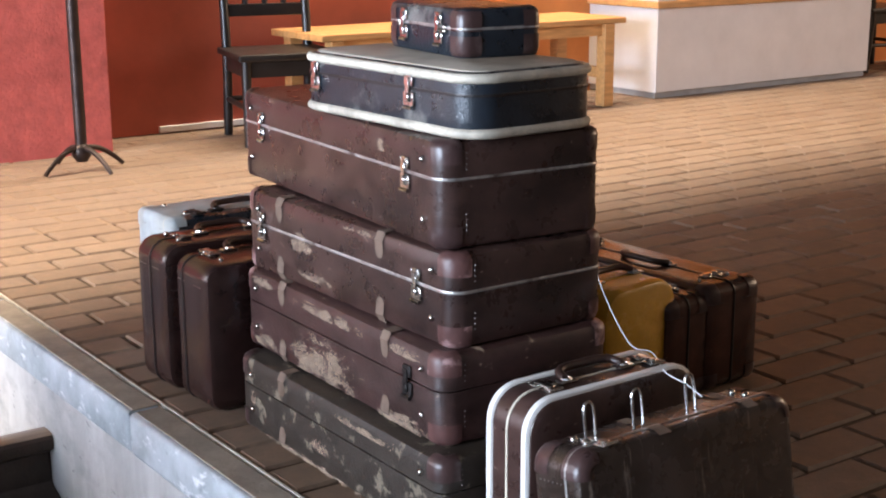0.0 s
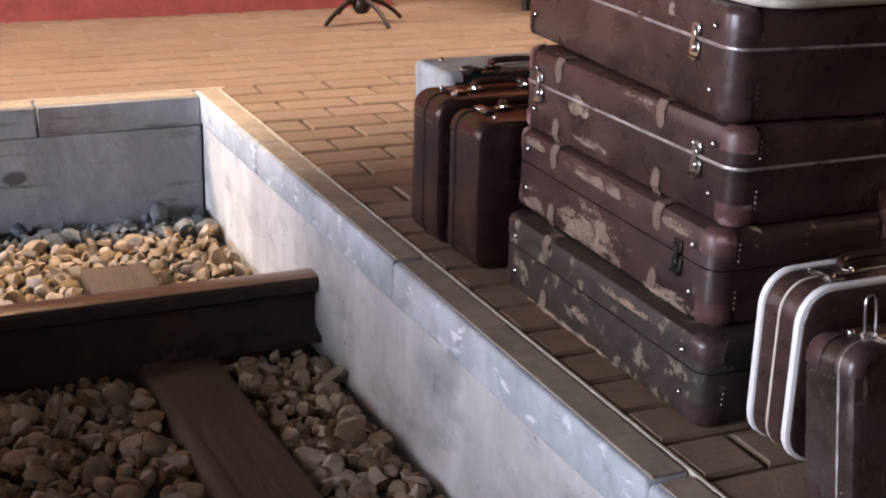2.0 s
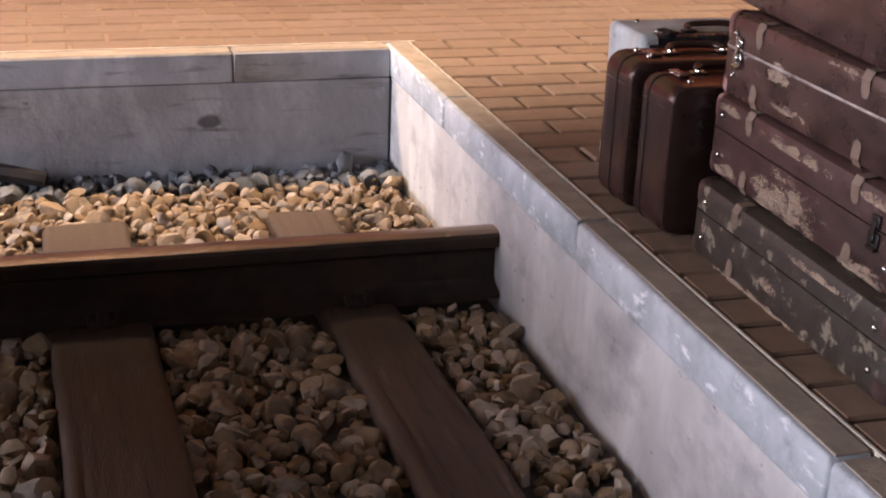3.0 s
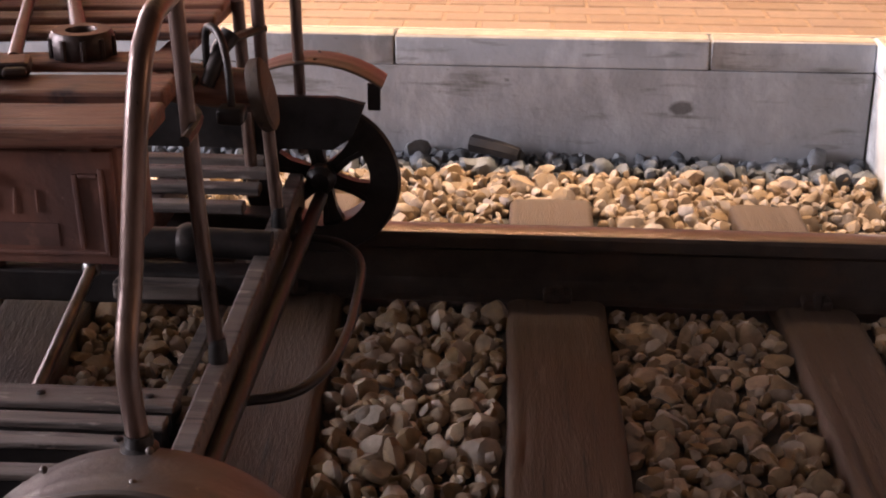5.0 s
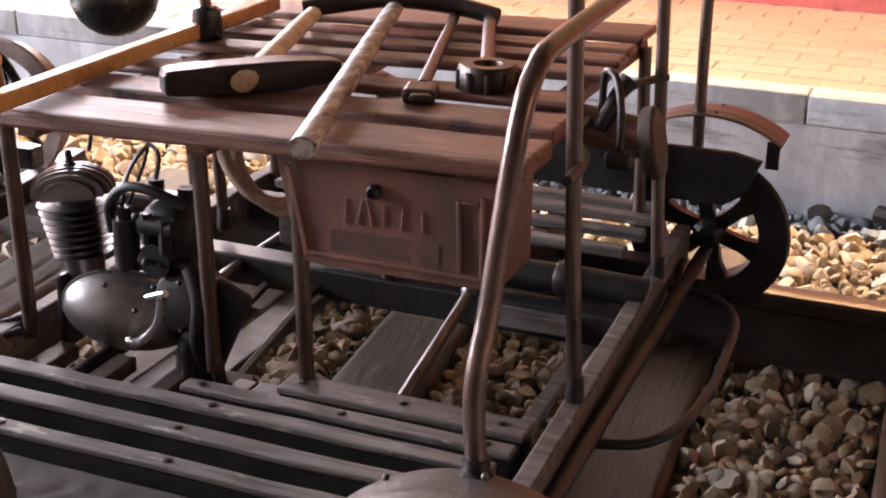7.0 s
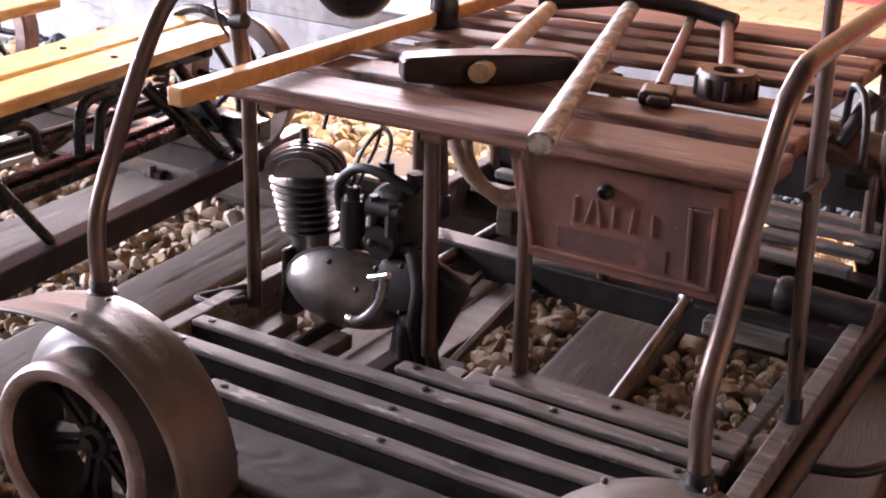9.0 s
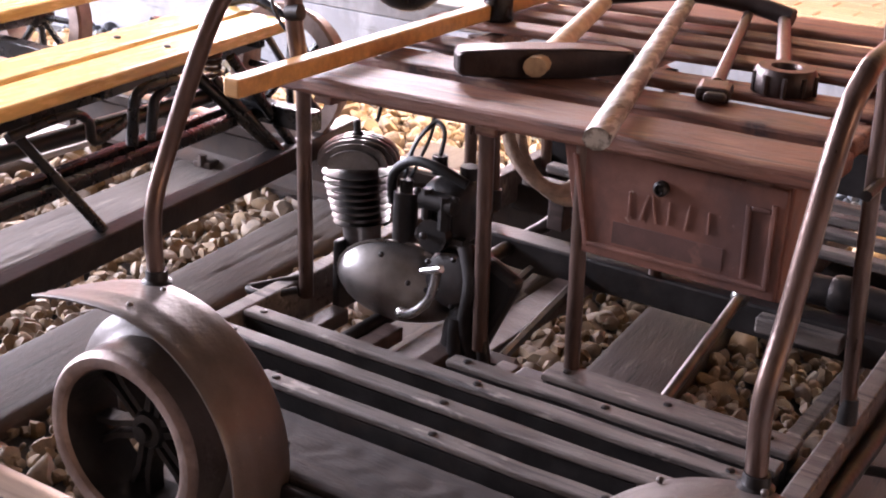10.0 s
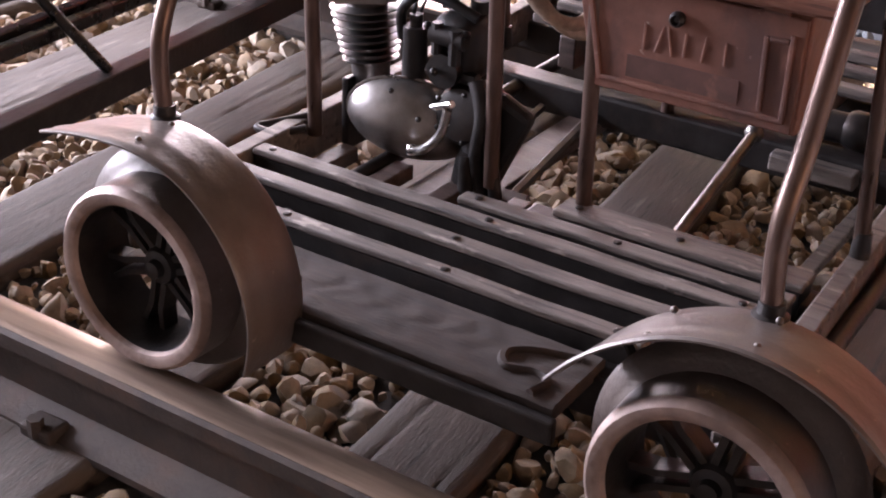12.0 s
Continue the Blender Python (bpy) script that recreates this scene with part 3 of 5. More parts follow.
def rand_rot():
    q = rng.normal(size=4)
    w, x, y, z = q / np.linalg.norm(q)
    return np.array([[1 - 2 * (y * y + z * z), 2 * (x * y - z * w), 2 * (x * z + y * w)], [2 * (x * y + z * w), 1 - 2 * (x * x + z * z), 2 * (y * z - x * w)], [2 * (x * z - y * w), 2 * (y * z + x * w), 1 - 2 * (x * x + y * y)]])


def stones(name, places, material, label):
    V, F, k = [], [], 0
    for x, y, z, r in places:
        s = SHAPES[rng.integers(len(SHAPES))] * (r * rng.uniform(0.58, 1.5, size=3))
        V.append(s @ rand_rot().T + (x, y, z))
        F.append(IF + k)
        k += len(IV)
    V, F = np.concatenate(V), np.concatenate(F)
    me = bpy.data.meshes.new(name)
    me.vertices.add(len(V))
    me.vertices.foreach_set("co", V.ravel())
    me.loops.add(F.size)
    me.loops.foreach_set("vertex_index", F.ravel())
    me.polygons.add(len(F))
    me.polygons.foreach_set("loop_start", np.arange(0, F.size, 3))
    me.polygons.foreach_set("loop_total", np.full(len(F), 3))
    me.update()
    me.validate()
    me.materials.append(material)
    me.shade_smooth()
    me.set_sharp_from_angle(angle=radians(30))
    return tagged(new(name, me), label, "ballast", kind="stuff")


def clear_of_sleepers(x, y, r):
    if abs(abs(y) - 0.797) < 0.045 + r * 0.6:
        return False
    for cx, ang, wd in SLEEPERS:
        if -1.3 < y < 1.36 and abs(x - (cx - math.tan(radians(ang)) * y)) < wd / 2 + r * 0.55:
            return False
    return True


places = []
step = 0.0272
for gx in np.arange(-4.9, -0.01, step):
    for gy in np.arange(-1.72, 1.74, step):
        x, y = gx + rng.uniform(-0.5, 0.5) * step, gy + rng.uniform(-0.5, 0.5) * step
        r = float(np.clip(rng.lognormal(math.log(0.0168), 0.34), 0.008, 0.036))
        if x > -0.012 or y > 1.735 or not clear_of_sleepers(x, y, r):
            continue
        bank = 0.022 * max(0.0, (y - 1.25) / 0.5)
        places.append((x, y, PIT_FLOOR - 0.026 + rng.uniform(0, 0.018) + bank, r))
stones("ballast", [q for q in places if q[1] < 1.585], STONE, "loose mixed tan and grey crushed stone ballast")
# This strip carries the wall's cast shade as a darker stone colour.
stones("dark_ballast", [q for q in places if q[1] >= 1.585], STONESHADE, "dark blue-grey stones coloured for the pit wall's shade")


# ---- suitcases ----
def corner_cap(L, W, H, r, sx, sy, top, size=0.034, out=0.0016):
    """A shell over one corner of a case."""
    bm = bmesh.new()
    cx, cy = sx * (L / 2 - r), sy * (W / 2 - r)
    a0 = {(1, 1): 0, (-1, 1): 90, (-1, -1): 180, (1, -1): 270}[(sx, sy)]
    n = 6
    e = max(0.0, size - r)
    plan = []
    for k in range(n + 1):
        t = radians(a0 + 90 * k / n)
        plan.append((cx, cy, math.cos(t), math.sin(t)))
    first, last = plan[0], plan[-1]
    t0, t1 = radians(a0), radians(a0 + 90)
    plan = [(cx + math.sin(t0) * e, cy - math.cos(t0) * e, first[2], first[3])] + plan + [(cx - math.sin(t1) * e, cy + math.cos(t1) * e, last[2], last[3])]
    layers = [(r + out, size), (r + out, 0.012), (r - 0.003 + out, 0.004), (r - 0.010, -out), (r - 0.016, -out)]
    rows = []
    for rad, d in layers:
        z = H - d if top else d
        rows.append([bm.verts.new((px + rad * ux, py + rad * uy, z)) for px, py, ux, uy in plan])
    for A, B in zip(rows, rows[1:]):
        for k in range(len(A) - 1):
            bm.faces.new((A[k], A[k + 1], B[k + 1], B[k]))
    return bm


def suitcase(label, L, W, H, m, body, lid=None, seam=0.6, r=0.03, caps=None, trim=CHROME, locks=(-0.33, 0.33), lockmat=CHROME, tabs=(), handle=True, studs=True, piping=None, rim=None, group="pile of old suitcases", sag=0.0, edge=0.012, loops=False, handlemat=None, peels=(), dusty=False, flat=False):
    """A lying case: x its length, the locks on its -y side, z its thickness."""
    t = thing("suitcase", label, "suitcase", m, group)
    hs = H * seam

    def shell(z0, z1, low):
        bm = bmesh.new()
        rings = []
        if low:
            prof = [(edge * 1.0, z0), (edge * 0.3, z0 + edge * 0.3), (0, z0 + edge), (0.0, (z0 + z1) / 2), (0, z1)]
        else:
            prof = [(0.0, z0), (0, (z0 + z1) / 2), (0.0, z1 - edge), (edge * 0.3, z1 - edge * 0.3), (edge, z1), (edge + 0.05, z1 + sag)]
        for inset, z in prof:
            q = rrect(L - 2 * inset, W - 2 * inset, max(0.006, r - inset))
            rings.append([(x, y, z) for x, y in q])
        loft(bm, rings)
        return bm

    part("base_shell", shell(0, hs - 0.0012, True), body, t, smooth=40)
    part("lid", shell(hs + 0.0012, H, False), lid or body, t, smooth=40)
    if trim:
        bm = bmesh.new()
        q = rrect(L + 0.003, W + 0.003, r + 0.0015)
        loft(bm, [[(x, y, hs - 0.0022) for x, y in q], [(x * 1.002, y * 1.002, hs) for x, y in q], [(x, y, hs + 0.0022) for x, y in q]])
        part("seam_trim", bm, SEAM if trim is CHROME else trim, t, "thin pale metal seam trim")
    if piping:
        for z in (edge * 0.7, H - edge * 0.7):
            bm = bmesh.new()
            tube(bm, [(x, y, z) for x, y in rrect(L - 0.002, W - 0.002, r)], piping[1], 8, closed=True)
            part("piping", bm, piping[0], t, "pale worn edge piping", smooth=60)
    if rim:
        for z in (0.012, H - 0.012):
            bm = bmesh.new()
            q = rrect(L + 0.006, W + 0.006, r + 0.003)
            loft(bm, [[(x * s, y * s, z + d) for x, y in q] for s, d in ((0.985, -0.0065), (1, -0.0045), (1, 0.0045), (0.985, 0.0065))])
            part("rim", bm, rim, t, "white plastic edge rim", smooth=40)
    if caps:
        for top in (0, 1):
            for sx in (1, -1):
                for sy in (1, -1):
                    part("corner_cap", corner_cap(L, W, H, r, sx, sy, top), caps, t, "worn fibre corner cap", smooth=50)
    if studs:
        for sx in (1, -1):
            for z in (0.04, H - 0.03):
                bm = bmesh.new()
                ball(bm, (sx * (L / 2 - 0.05), -W / 2 - 0.001, z), 0.0055, 8)
                part("stud", bm, CHROME, t, "domed nickel stud", smooth=60)
                bm = bmesh.new()
                for k in range(4):
                    ball(bm, (sx * (L / 2 + 0.0005), -W / 2 + r + 0.012, z - 0.012 + 0.008 * k), 0.0012, 6)
                part("rivet_row", bm, ALLOY, t, "row of small rivets")
    for x0, x1, z0, hh, seed in peels:
        bm = bmesh.new()
        fr = random.Random(int(seed * 100))
        d = 0.0017
        nx, nz = int((x1 - x0) / d), max(3, int(hh * 1.5 / d))
        for i in range(nx):
            for j in range(nz):
                px, pz = x0 + d * i, z0 + d * j
                u, v = (i + 0.5) / nx, (j + 0.5) / nz
                shape = 0.42 * min(1.0, 4 * u, 4 * (1 - u)) - 0.62 * abs(v - 0.30)
                grain = noise.noise(Vector((px * 34 + seed, pz * 95, seed))) * 0.42 + noise.noise(Vector((px * 130, pz * 300, seed * 3))) * 0.34 + fr.uniform(-0.16, 0.16)
                if shape + grain > 0.16 and pz < H - 0.006:
                    w, h = d * fr.uniform(0.55, 1.0), d * fr.uniform(0.3, 0.62)
                    ring = [(px - w, pz), (px, pz - h), (px + w, pz), (px, pz + h)]
                    bm.faces.new([bm.verts.new((x, -W / 2 - 0.0005 - 0.00001 * ((i + j) % 7), z)) for x, z in ring])
        part("peeled_patch", bm, PEEL, t, "cream lining where the cover has peeled")
    if dusty:
        bm = bmesh.new()
        q = rrect(L - 0.026, W - 0.026, max(0.01, r - 0.013))
        loft(bm, [[(x, y, H - 0.002) for x, y in q], [(x, y, H + 0.0012) for x, y in q], [(x * 0.98, y * 0.97, H + 0.0028) for x, y in q]])
        part("lid_panel", bm, GREYTOP, t, "dusty cream panel of the lid", smooth=50)
    for k in locks:
        x, y = k * L, -W / 2
        bm = bmesh.new()
        bx(bm, x - 0.013, y - 0.004, hs - 0.026, x + 0.013, y - 0.0004, hs - 0.004, bevel=0.0015, seg=1)
        bx(bm, x - 0.006, y - 0.008, hs - 0.020, x + 0.006, y - 0.003, hs - 0.006, bevel=0.002, seg=1)
        tube(bm, [(x - 0.011, y - 0.005, hs - 0.028), (x + 0.011, y - 0.005, hs - 0.028)], 0.003, 6)
        lk = part("lock", bm, lockmat, t, "tarnished metal lock plate", smooth=40)
        bm = bmesh.new()
        bx(bm, x - 0.011, y - 0.004, hs + 0.003, x + 0.011, y - 0.0004, hs + 0.022, bevel=0.0015, seg=1)
        bx(bm, x - 0.005, y - 0.0065, hs - 0.008, x + 0.005, y - 0.004, hs + 0.016, bevel=0.001, seg=1)
        part("hasp", bm, lockmat, lk, smooth=40)
        bm = bmesh.new()
        for dx in (-0.008, 0.008):
            ball(bm, (x + dx, y - 0.004, hs + 0.018), 0.002, 6)
        part("lock_rivets", bm, lockmat, lk)
    for k in tabs:
        x, y = k * L, -W / 2
        for zz, s in ((H, 1), (0.0, -1)):
            bm = bmesh.new()
            pts = [(0.0012, zz - s * 0.030), (0.0026, zz - s * 0.012), (-0.004, zz - s * 0.001 + s * 0.002), (-0.02, zz + s * 0.0022), (-0.03, zz + s * 0.0024)]
            if s < 0:
                pts = pts[:3]
            rows = [[bm.verts.new((x + dx, y - o, z)) for dx in (-0.011, -0.006, 0.006, 0.011)] for o, z in pts]
            tip = [bm.verts.new((x + dx, y - 0.0012, zz - s * (0.030 + e))) for dx, e in ((-0.008, 0.006), (-0.004, 0.010), (0.004, 0.010), (0.008, 0.006))]
            for A, B in zip([tip] + rows, rows):
                for j in range(3):
                    bm.faces.new((A[j], A[j + 1], B[j + 1], B[j]))
            part("leather_tab", bm, TAB, t, "worn tan leather tab")
    if handle:
        y = -W / 2
        bm = bmesh.new()
        up, side = (0.010, 0.026) if flat else (0.026, 0.0)
        pts = arc([(-0.055, y - 0.005, hs), (-0.05, y - up * 0.8, hs + side * 0.7), (-0.03, y - up, hs + side), (0.03, y - up, hs + side), (0.05, y - up * 0.8, hs + side * 0.7), (0.055, y - 0.005, hs)], 4)
        tube(bm, pts, 0.0065, 8)
        hd = part("handle", bm, handlemat or LEATHER, t, "dark stitched carrying handle", smooth=60)
        for x in (-0.055, 0.055):
            bm = bmesh.new()
            bx(bm, x - 0.016, y - 0.005, hs - 0.012, x + 0.016, y - 0.0002, hs + 0.006, bevel=0.002, seg=1)
            tube(bm, [(x + 0.007 * math.cos(a), y - 0.006, hs - 0.002 + 0.007 * math.sin(a)) for a in np.linspace(0, 5.5, 9)], 0.0018, 6)
            part("handle_mount", bm, lockmat, hd, "metal handle ring and plate")
    if loops:
        for x in (-0.135, -0.05, 0.05):
            bm = bmesh.new()
            tube(bm, arc([(x - 0.008, -W / 2 + 0.004, H * 0.5), (x - 0.008, -W / 2 - 0.040, H * 0.5), (x, -W / 2 - 0.050, H * 0.5), (x + 0.008, -W / 2 - 0.040, H * 0.5), (x + 0.008, -W / 2 + 0.004, H * 0.5)], 4), 0.0022, 6)
            part("wire_loop", bm, CHROME, t, "upright bright wire loop")
    return t


def upright(cx, cy, rz, W, H, lean=0.0):
    """Stands a lying case on its side, locks up; rz turns its length from +x, lean tips it back."""
    return pose(cx, cy, 0, 0, 0, rz) @ pose(0, 0, 0, lean, 0, 0) @ pose(0, -H / 2, W / 2 + 0.001, 90, 0, 0) @ Matrix.Rotation(math.pi, 4, "X")


# the stack, from the floor up
suitcase("dirty olive-brown fibre suitcase at the foot of the stack", 0.625, 0.33, 0.134, pose(0.308, -0.155, 0.001, 0, 0, -90.5), OLIVECASE, seam=0.62, caps=DARKCAP, trim=None, locks=(), tabs=(-0.25,), handle=False, r=0.024, peels=((-0.27, -0.25, 0.05, 0.016, 3.9), (-0.06, 0.0, 0.035, 0.018, 2.7), (-0.25, 0.1, 0.004, 0.007, 6.6), (0.02, 0.2, 0.11, 0.010, 1.9)))
suitcase("heavily scuffed brown suitcase with peeling cream edges", 0.632, 0.315, 0.140, pose(0.333, -0.118, 0.1355, 0, 0, -91.5), SCUFFCASE, caps=PINKCAP, trim=None, locks=(0.36,), lockmat=DARKSTEEL, tabs=(-0.27, 0.26), handle=False, r=0.028, peels=((-0.145, 0.07, 0.006, 0.050, 1.3), (-0.28, -0.19, 0.010, 0.016, 2.1), (0.14, 0.28, 0.004, 0.015, 4.4), (-0.13, 0.10, 0.112, 0.013, 6.2), (-0.29, -0.20, 0.118, 0.012, 8.7), (0.17, 0.27, 0.115, 0.011, 9.9)))
suitcase("worn brown suitcase with tan tabs and pinkish corners", 0.625, 0.29, 0.141, pose(0.338, -0.108, 0.276, 0, 0, -90.0), BROWNCASE, caps=PINKCAP, locks=(-0.40, 0.36), tabs=(-0.30, 0.20), handle=False, r=0.028, peels=((-0.15, -0.08, 0.062, 0.022, 3.3), (-0.14, -0.02, 0.020, 0.010, 5.2), (0.02, 0.12, 0.128, 0.006, 7.7)))
suitcase("large dark brown suitcase with bright metal seam", 0.715, 0.285, 0.158, pose(0.362, -0.052, 0.418, 0, 0, -94.6), BROWNCASE, seam=0.65, caps=DARKCAP, locks=(-0.37, 0.36), handle=False, r=0.03, peels=((0.170, 0.195, 0.122, 0.018, 2.2), (-0.24, -0.20, 0.148, 0.004, 1.1)))
suitcase("navy leathercloth suitcase with dusty cream lid and piping", 0.45, 0.245, 0.094, pose(0.335, -0.20, 0.577, 0, 0, -88), NAVYCASE, lid=NAVYCASE, seam=0.66, trim=DARKSTEEL, locks=(-0.38, 0.18), handle=False, r=0.05, piping=(CREAM, 0.0075), studs=False, dusty=True)
suitcase("small black attache case on top of the stack", 0.255, 0.14, 0.075, pose(0.40, -0.163, 0.6725, 0, 0, -98), NAVYCASE, seam=0.6, caps=DARKCAP, locks=(-0.25, 0.22), handle=False, r=0.018, edge=0.008)
# three standing beside it
suitcase("brown suitcase standing upright beside the stack", 0.30, 0.275, 0.135, upright(0.268, 0.288, 0, 0.275, 0.135), DARKCASE, seam=0.74, flat=True, locks=(-0.32, 0.3), r=0.03, caps=None, trim=DARKSTEEL)
suitcase("dark brown suitcase standing upright on the pavers", 0.32, 0.285, 0.125, upright(0.265, 0.437, 1, 0.285, 0.125), DARKCASE, seam=0.5, flat=True, locks=(-0.3, 0.3), r=0.035, trim=DARKSTEEL)
suitcase("blue-grey canvas suitcase standing upright behind the others", 0.34, 0.293, 0.165, upright(0.368, 0.628, 1, 0.293, 0.165), NAVYCASE, lid=BLUEGREY, seam=0.2, flat=True, locks=(-0.3, 0.3), r=0.014, trim=CREAM, caps=BLUEGREY, lockmat=DARKSTEEL)
# in front of the stack
suitcase("maroon suitcase with white plastic rims standing upright", 0.315, 0.245, 0.10, upright(0.352, -0.545, 0.5, 0.245, 0.10), BROWNCASE, seam=0.5, r=0.045, rim=WHITERIM, trim=CREAM, flat=True, locks=(-0.3, 0.32), studs=False)
suitcase("scratched dark brown suitcase leaning on the maroon one", 0.40, 0.222, 0.095, upright(0.362, -0.715, 0.5, 0.222, 0.095, lean=-9), SCRATCHCASE, seam=0.28, r=0.03, caps=DARKCAP, tabs=(-0.12, 0.30), locks=(-0.36,), loops=True, handle=False)
# beyond the stack
suitcase("mustard yellow leather case among the brown ones", 0.20, 0.24, 0.13, upright(0.745, -0.16, 8, 0.24, 0.13), YELLOWCASE, seam=0.5, r=0.05, trim=YELLOWCASE, locks=(), studs=False, flat=True, handlemat=CHESTNUT)
suitcase("glossy brown suitcase standing on the pavers", 0.40, 0.195, 0.12, upright(0.87, -0.02, 92, 0.195, 0.12), CHESTNUT, seam=0.5, r=0.022, caps=DARKCAP, trim=DARKSTEEL)
suitcase("large brown riveted suitcase standing on the pavers", 0.45, 0.205, 0.15, upright(0.985, 0.005, 93, 0.205, 0.15), CHESTNUT, seam=0.5, flat=True, r=0.022, caps=DARKCAP, trim=DARKSTEEL, locks=(-0.36, 0.36))
bm = bmesh.new()
tube(bm, arc([(0.497, -0.36, 0.46), (0.50, -0.375, 0.40), (0.47, -0.42, 0.34), (0.46, -0.50, 0.262), (0.48, -0.53, 0.25), (0.44, -0.60, 0.246), (0.42, -0.66, 0.25), (0.41, -0.70, 0.245)], 6), 0.0009, 6)
tagged(part("string", bm, STRING), "thin white string tied between the suitcases", "string")

# ---- furniture by the north wall ----
def coat_stand():
    t = thing("coat_stand", "black iron coat stand with curved feet on the pavers", "coat stand", pose(0.83, 2.70, 0))
    part("pole", tube(bmesh.new(), [(0, 0, 0.05), (0, 0, 0.5), (0.005, 0, 1.6)], 0.021, 10), IRON, t, smooth=50)
    part("collar", disc(bmesh.new(), [(0.018, 0.10), (0.032, 0.085), (0.036, 0.06), (0.02, 0.035)], 14), IRON, t, smooth=50)
    for a in (200, 285, 10, 100):
        c, s = math.cos(radians(a)), math.sin(radians(a))
        part("foot", tube(bmesh.new(), arc([(0.01 * c, 0.01 * s, 0.085), (0.07 * c, 0.07 * s, 0.075), (0.13 * c, 0.13 * s, 0.04), (0.165 * c, 0.165 * s, 0.009)], 4), 0.010, 8, r1=0.008), IRON, t, smooth=50)


coat_stand()


def chair(m):
    t = thing("wooden_chair", "black painted wooden chair with a slatted back", "chair", m, "black chairs")
    for x in (-0.17, 0.17):
        bm = bmesh.new()
        tube(bm, [(x, -0.17, 0), (x, -0.165, 0.332)], 0.017, 8, r1=0.02)
        part("leg", bm, BLACKWOOD, t, smooth=50)
        bm = bmesh.new()
        tube(bm, arc([(x, 0.19, 0), (x, 0.17, 0.2), (x, 0.165, 0.38), (x, 0.20, 0.62), (x, 0.235, 0.82)], 3), 0.019, 8)
        part("leg", bm, BLACKWOOD, t, smooth=50)
    part("seat", box(-0.205, -0.20, 0.333, 0.205, 0.19, 0.360, bevel=0.008), BLACKWOOD, t)
    for a, b in (((-0.17, -0.166), (0.17, -0.166)), ((-0.17, 0.166), (0.17, 0.166)), ((-0.17, -0.166), (-0.17, 0.166)), ((0.17, -0.166), (0.17, 0.166))):
        part("apron", bx(bmesh.new(), min(a[0], b[0]) - 0.008, min(a[1], b[1]) - 0.008, 0.27, max(a[0], b[0]) + 0.008, max(a[1], b[1]) + 0.008, 0.332), BLACKWOOD, t)
        part("stretcher", tube(bmesh.new(), [(a[0], a[1], 0.15), (b[0], b[1], 0.15)], 0.011, 8), BLACKWOOD, t, smooth=50)
    for z, y in ((0.50, 0.185), (0.80, 0.23)):
        part("back_rail", box(-0.165, y - 0.01, z - 0.02, 0.165, y + 0.012, z + 0.03, bevel=0.004), BLACKWOOD, t)
    for x in (-0.08, 0.0, 0.08):
        part("back_slat", tube(bmesh.new(), [(x, 0.187, 0.52), (x, 0.228, 0.79)], 0.012, 6), BLACKWOOD, t)
    return t


first = chair(pose(1.745, 2.915, 0, 0, 0, -14))
copy_thing(first, pose(5.75, 3.12, 0, 0, 0, 80))


def low_table():
    t = thing("low_table", "varnished pine bench table with square legs", "table", pose(2.75, 3.02, 0))
    for k in range(4):
        part("board", box(-0.86, -0.21 + 0.107 * k, 0.385, 0.78, -0.106 + 0.107 * k, 0.412, bevel=0.004), PINE, t)
    for x in (-0.78, 0.69):
        for y in (-0.17, 0.17):
            part("leg", box(x - 0.03, y - 0.03, 0, x + 0.03, y + 0.03, 0.384, bevel=0.004), PINE, t)
        part("cross_rail", box(x - 0.012, -0.14, 0.13, x + 0.012, 0.14, 0.18, bevel=0.003), PINE, t)
    part("side_rail", box(-0.75, -0.178, 0.33, 0.66, -0.158, 0.384), PINE, t)


low_table()


# ---- the motor rail trolley ----
ZR = PIT_FLOOR + 0.004 + 0.149
trolley = thing("motor_rail_trolley", "old motor rail trolley with wooden tool rack and brown fenders", "rail trolley", pose(-1.75, 0.0, ZR))


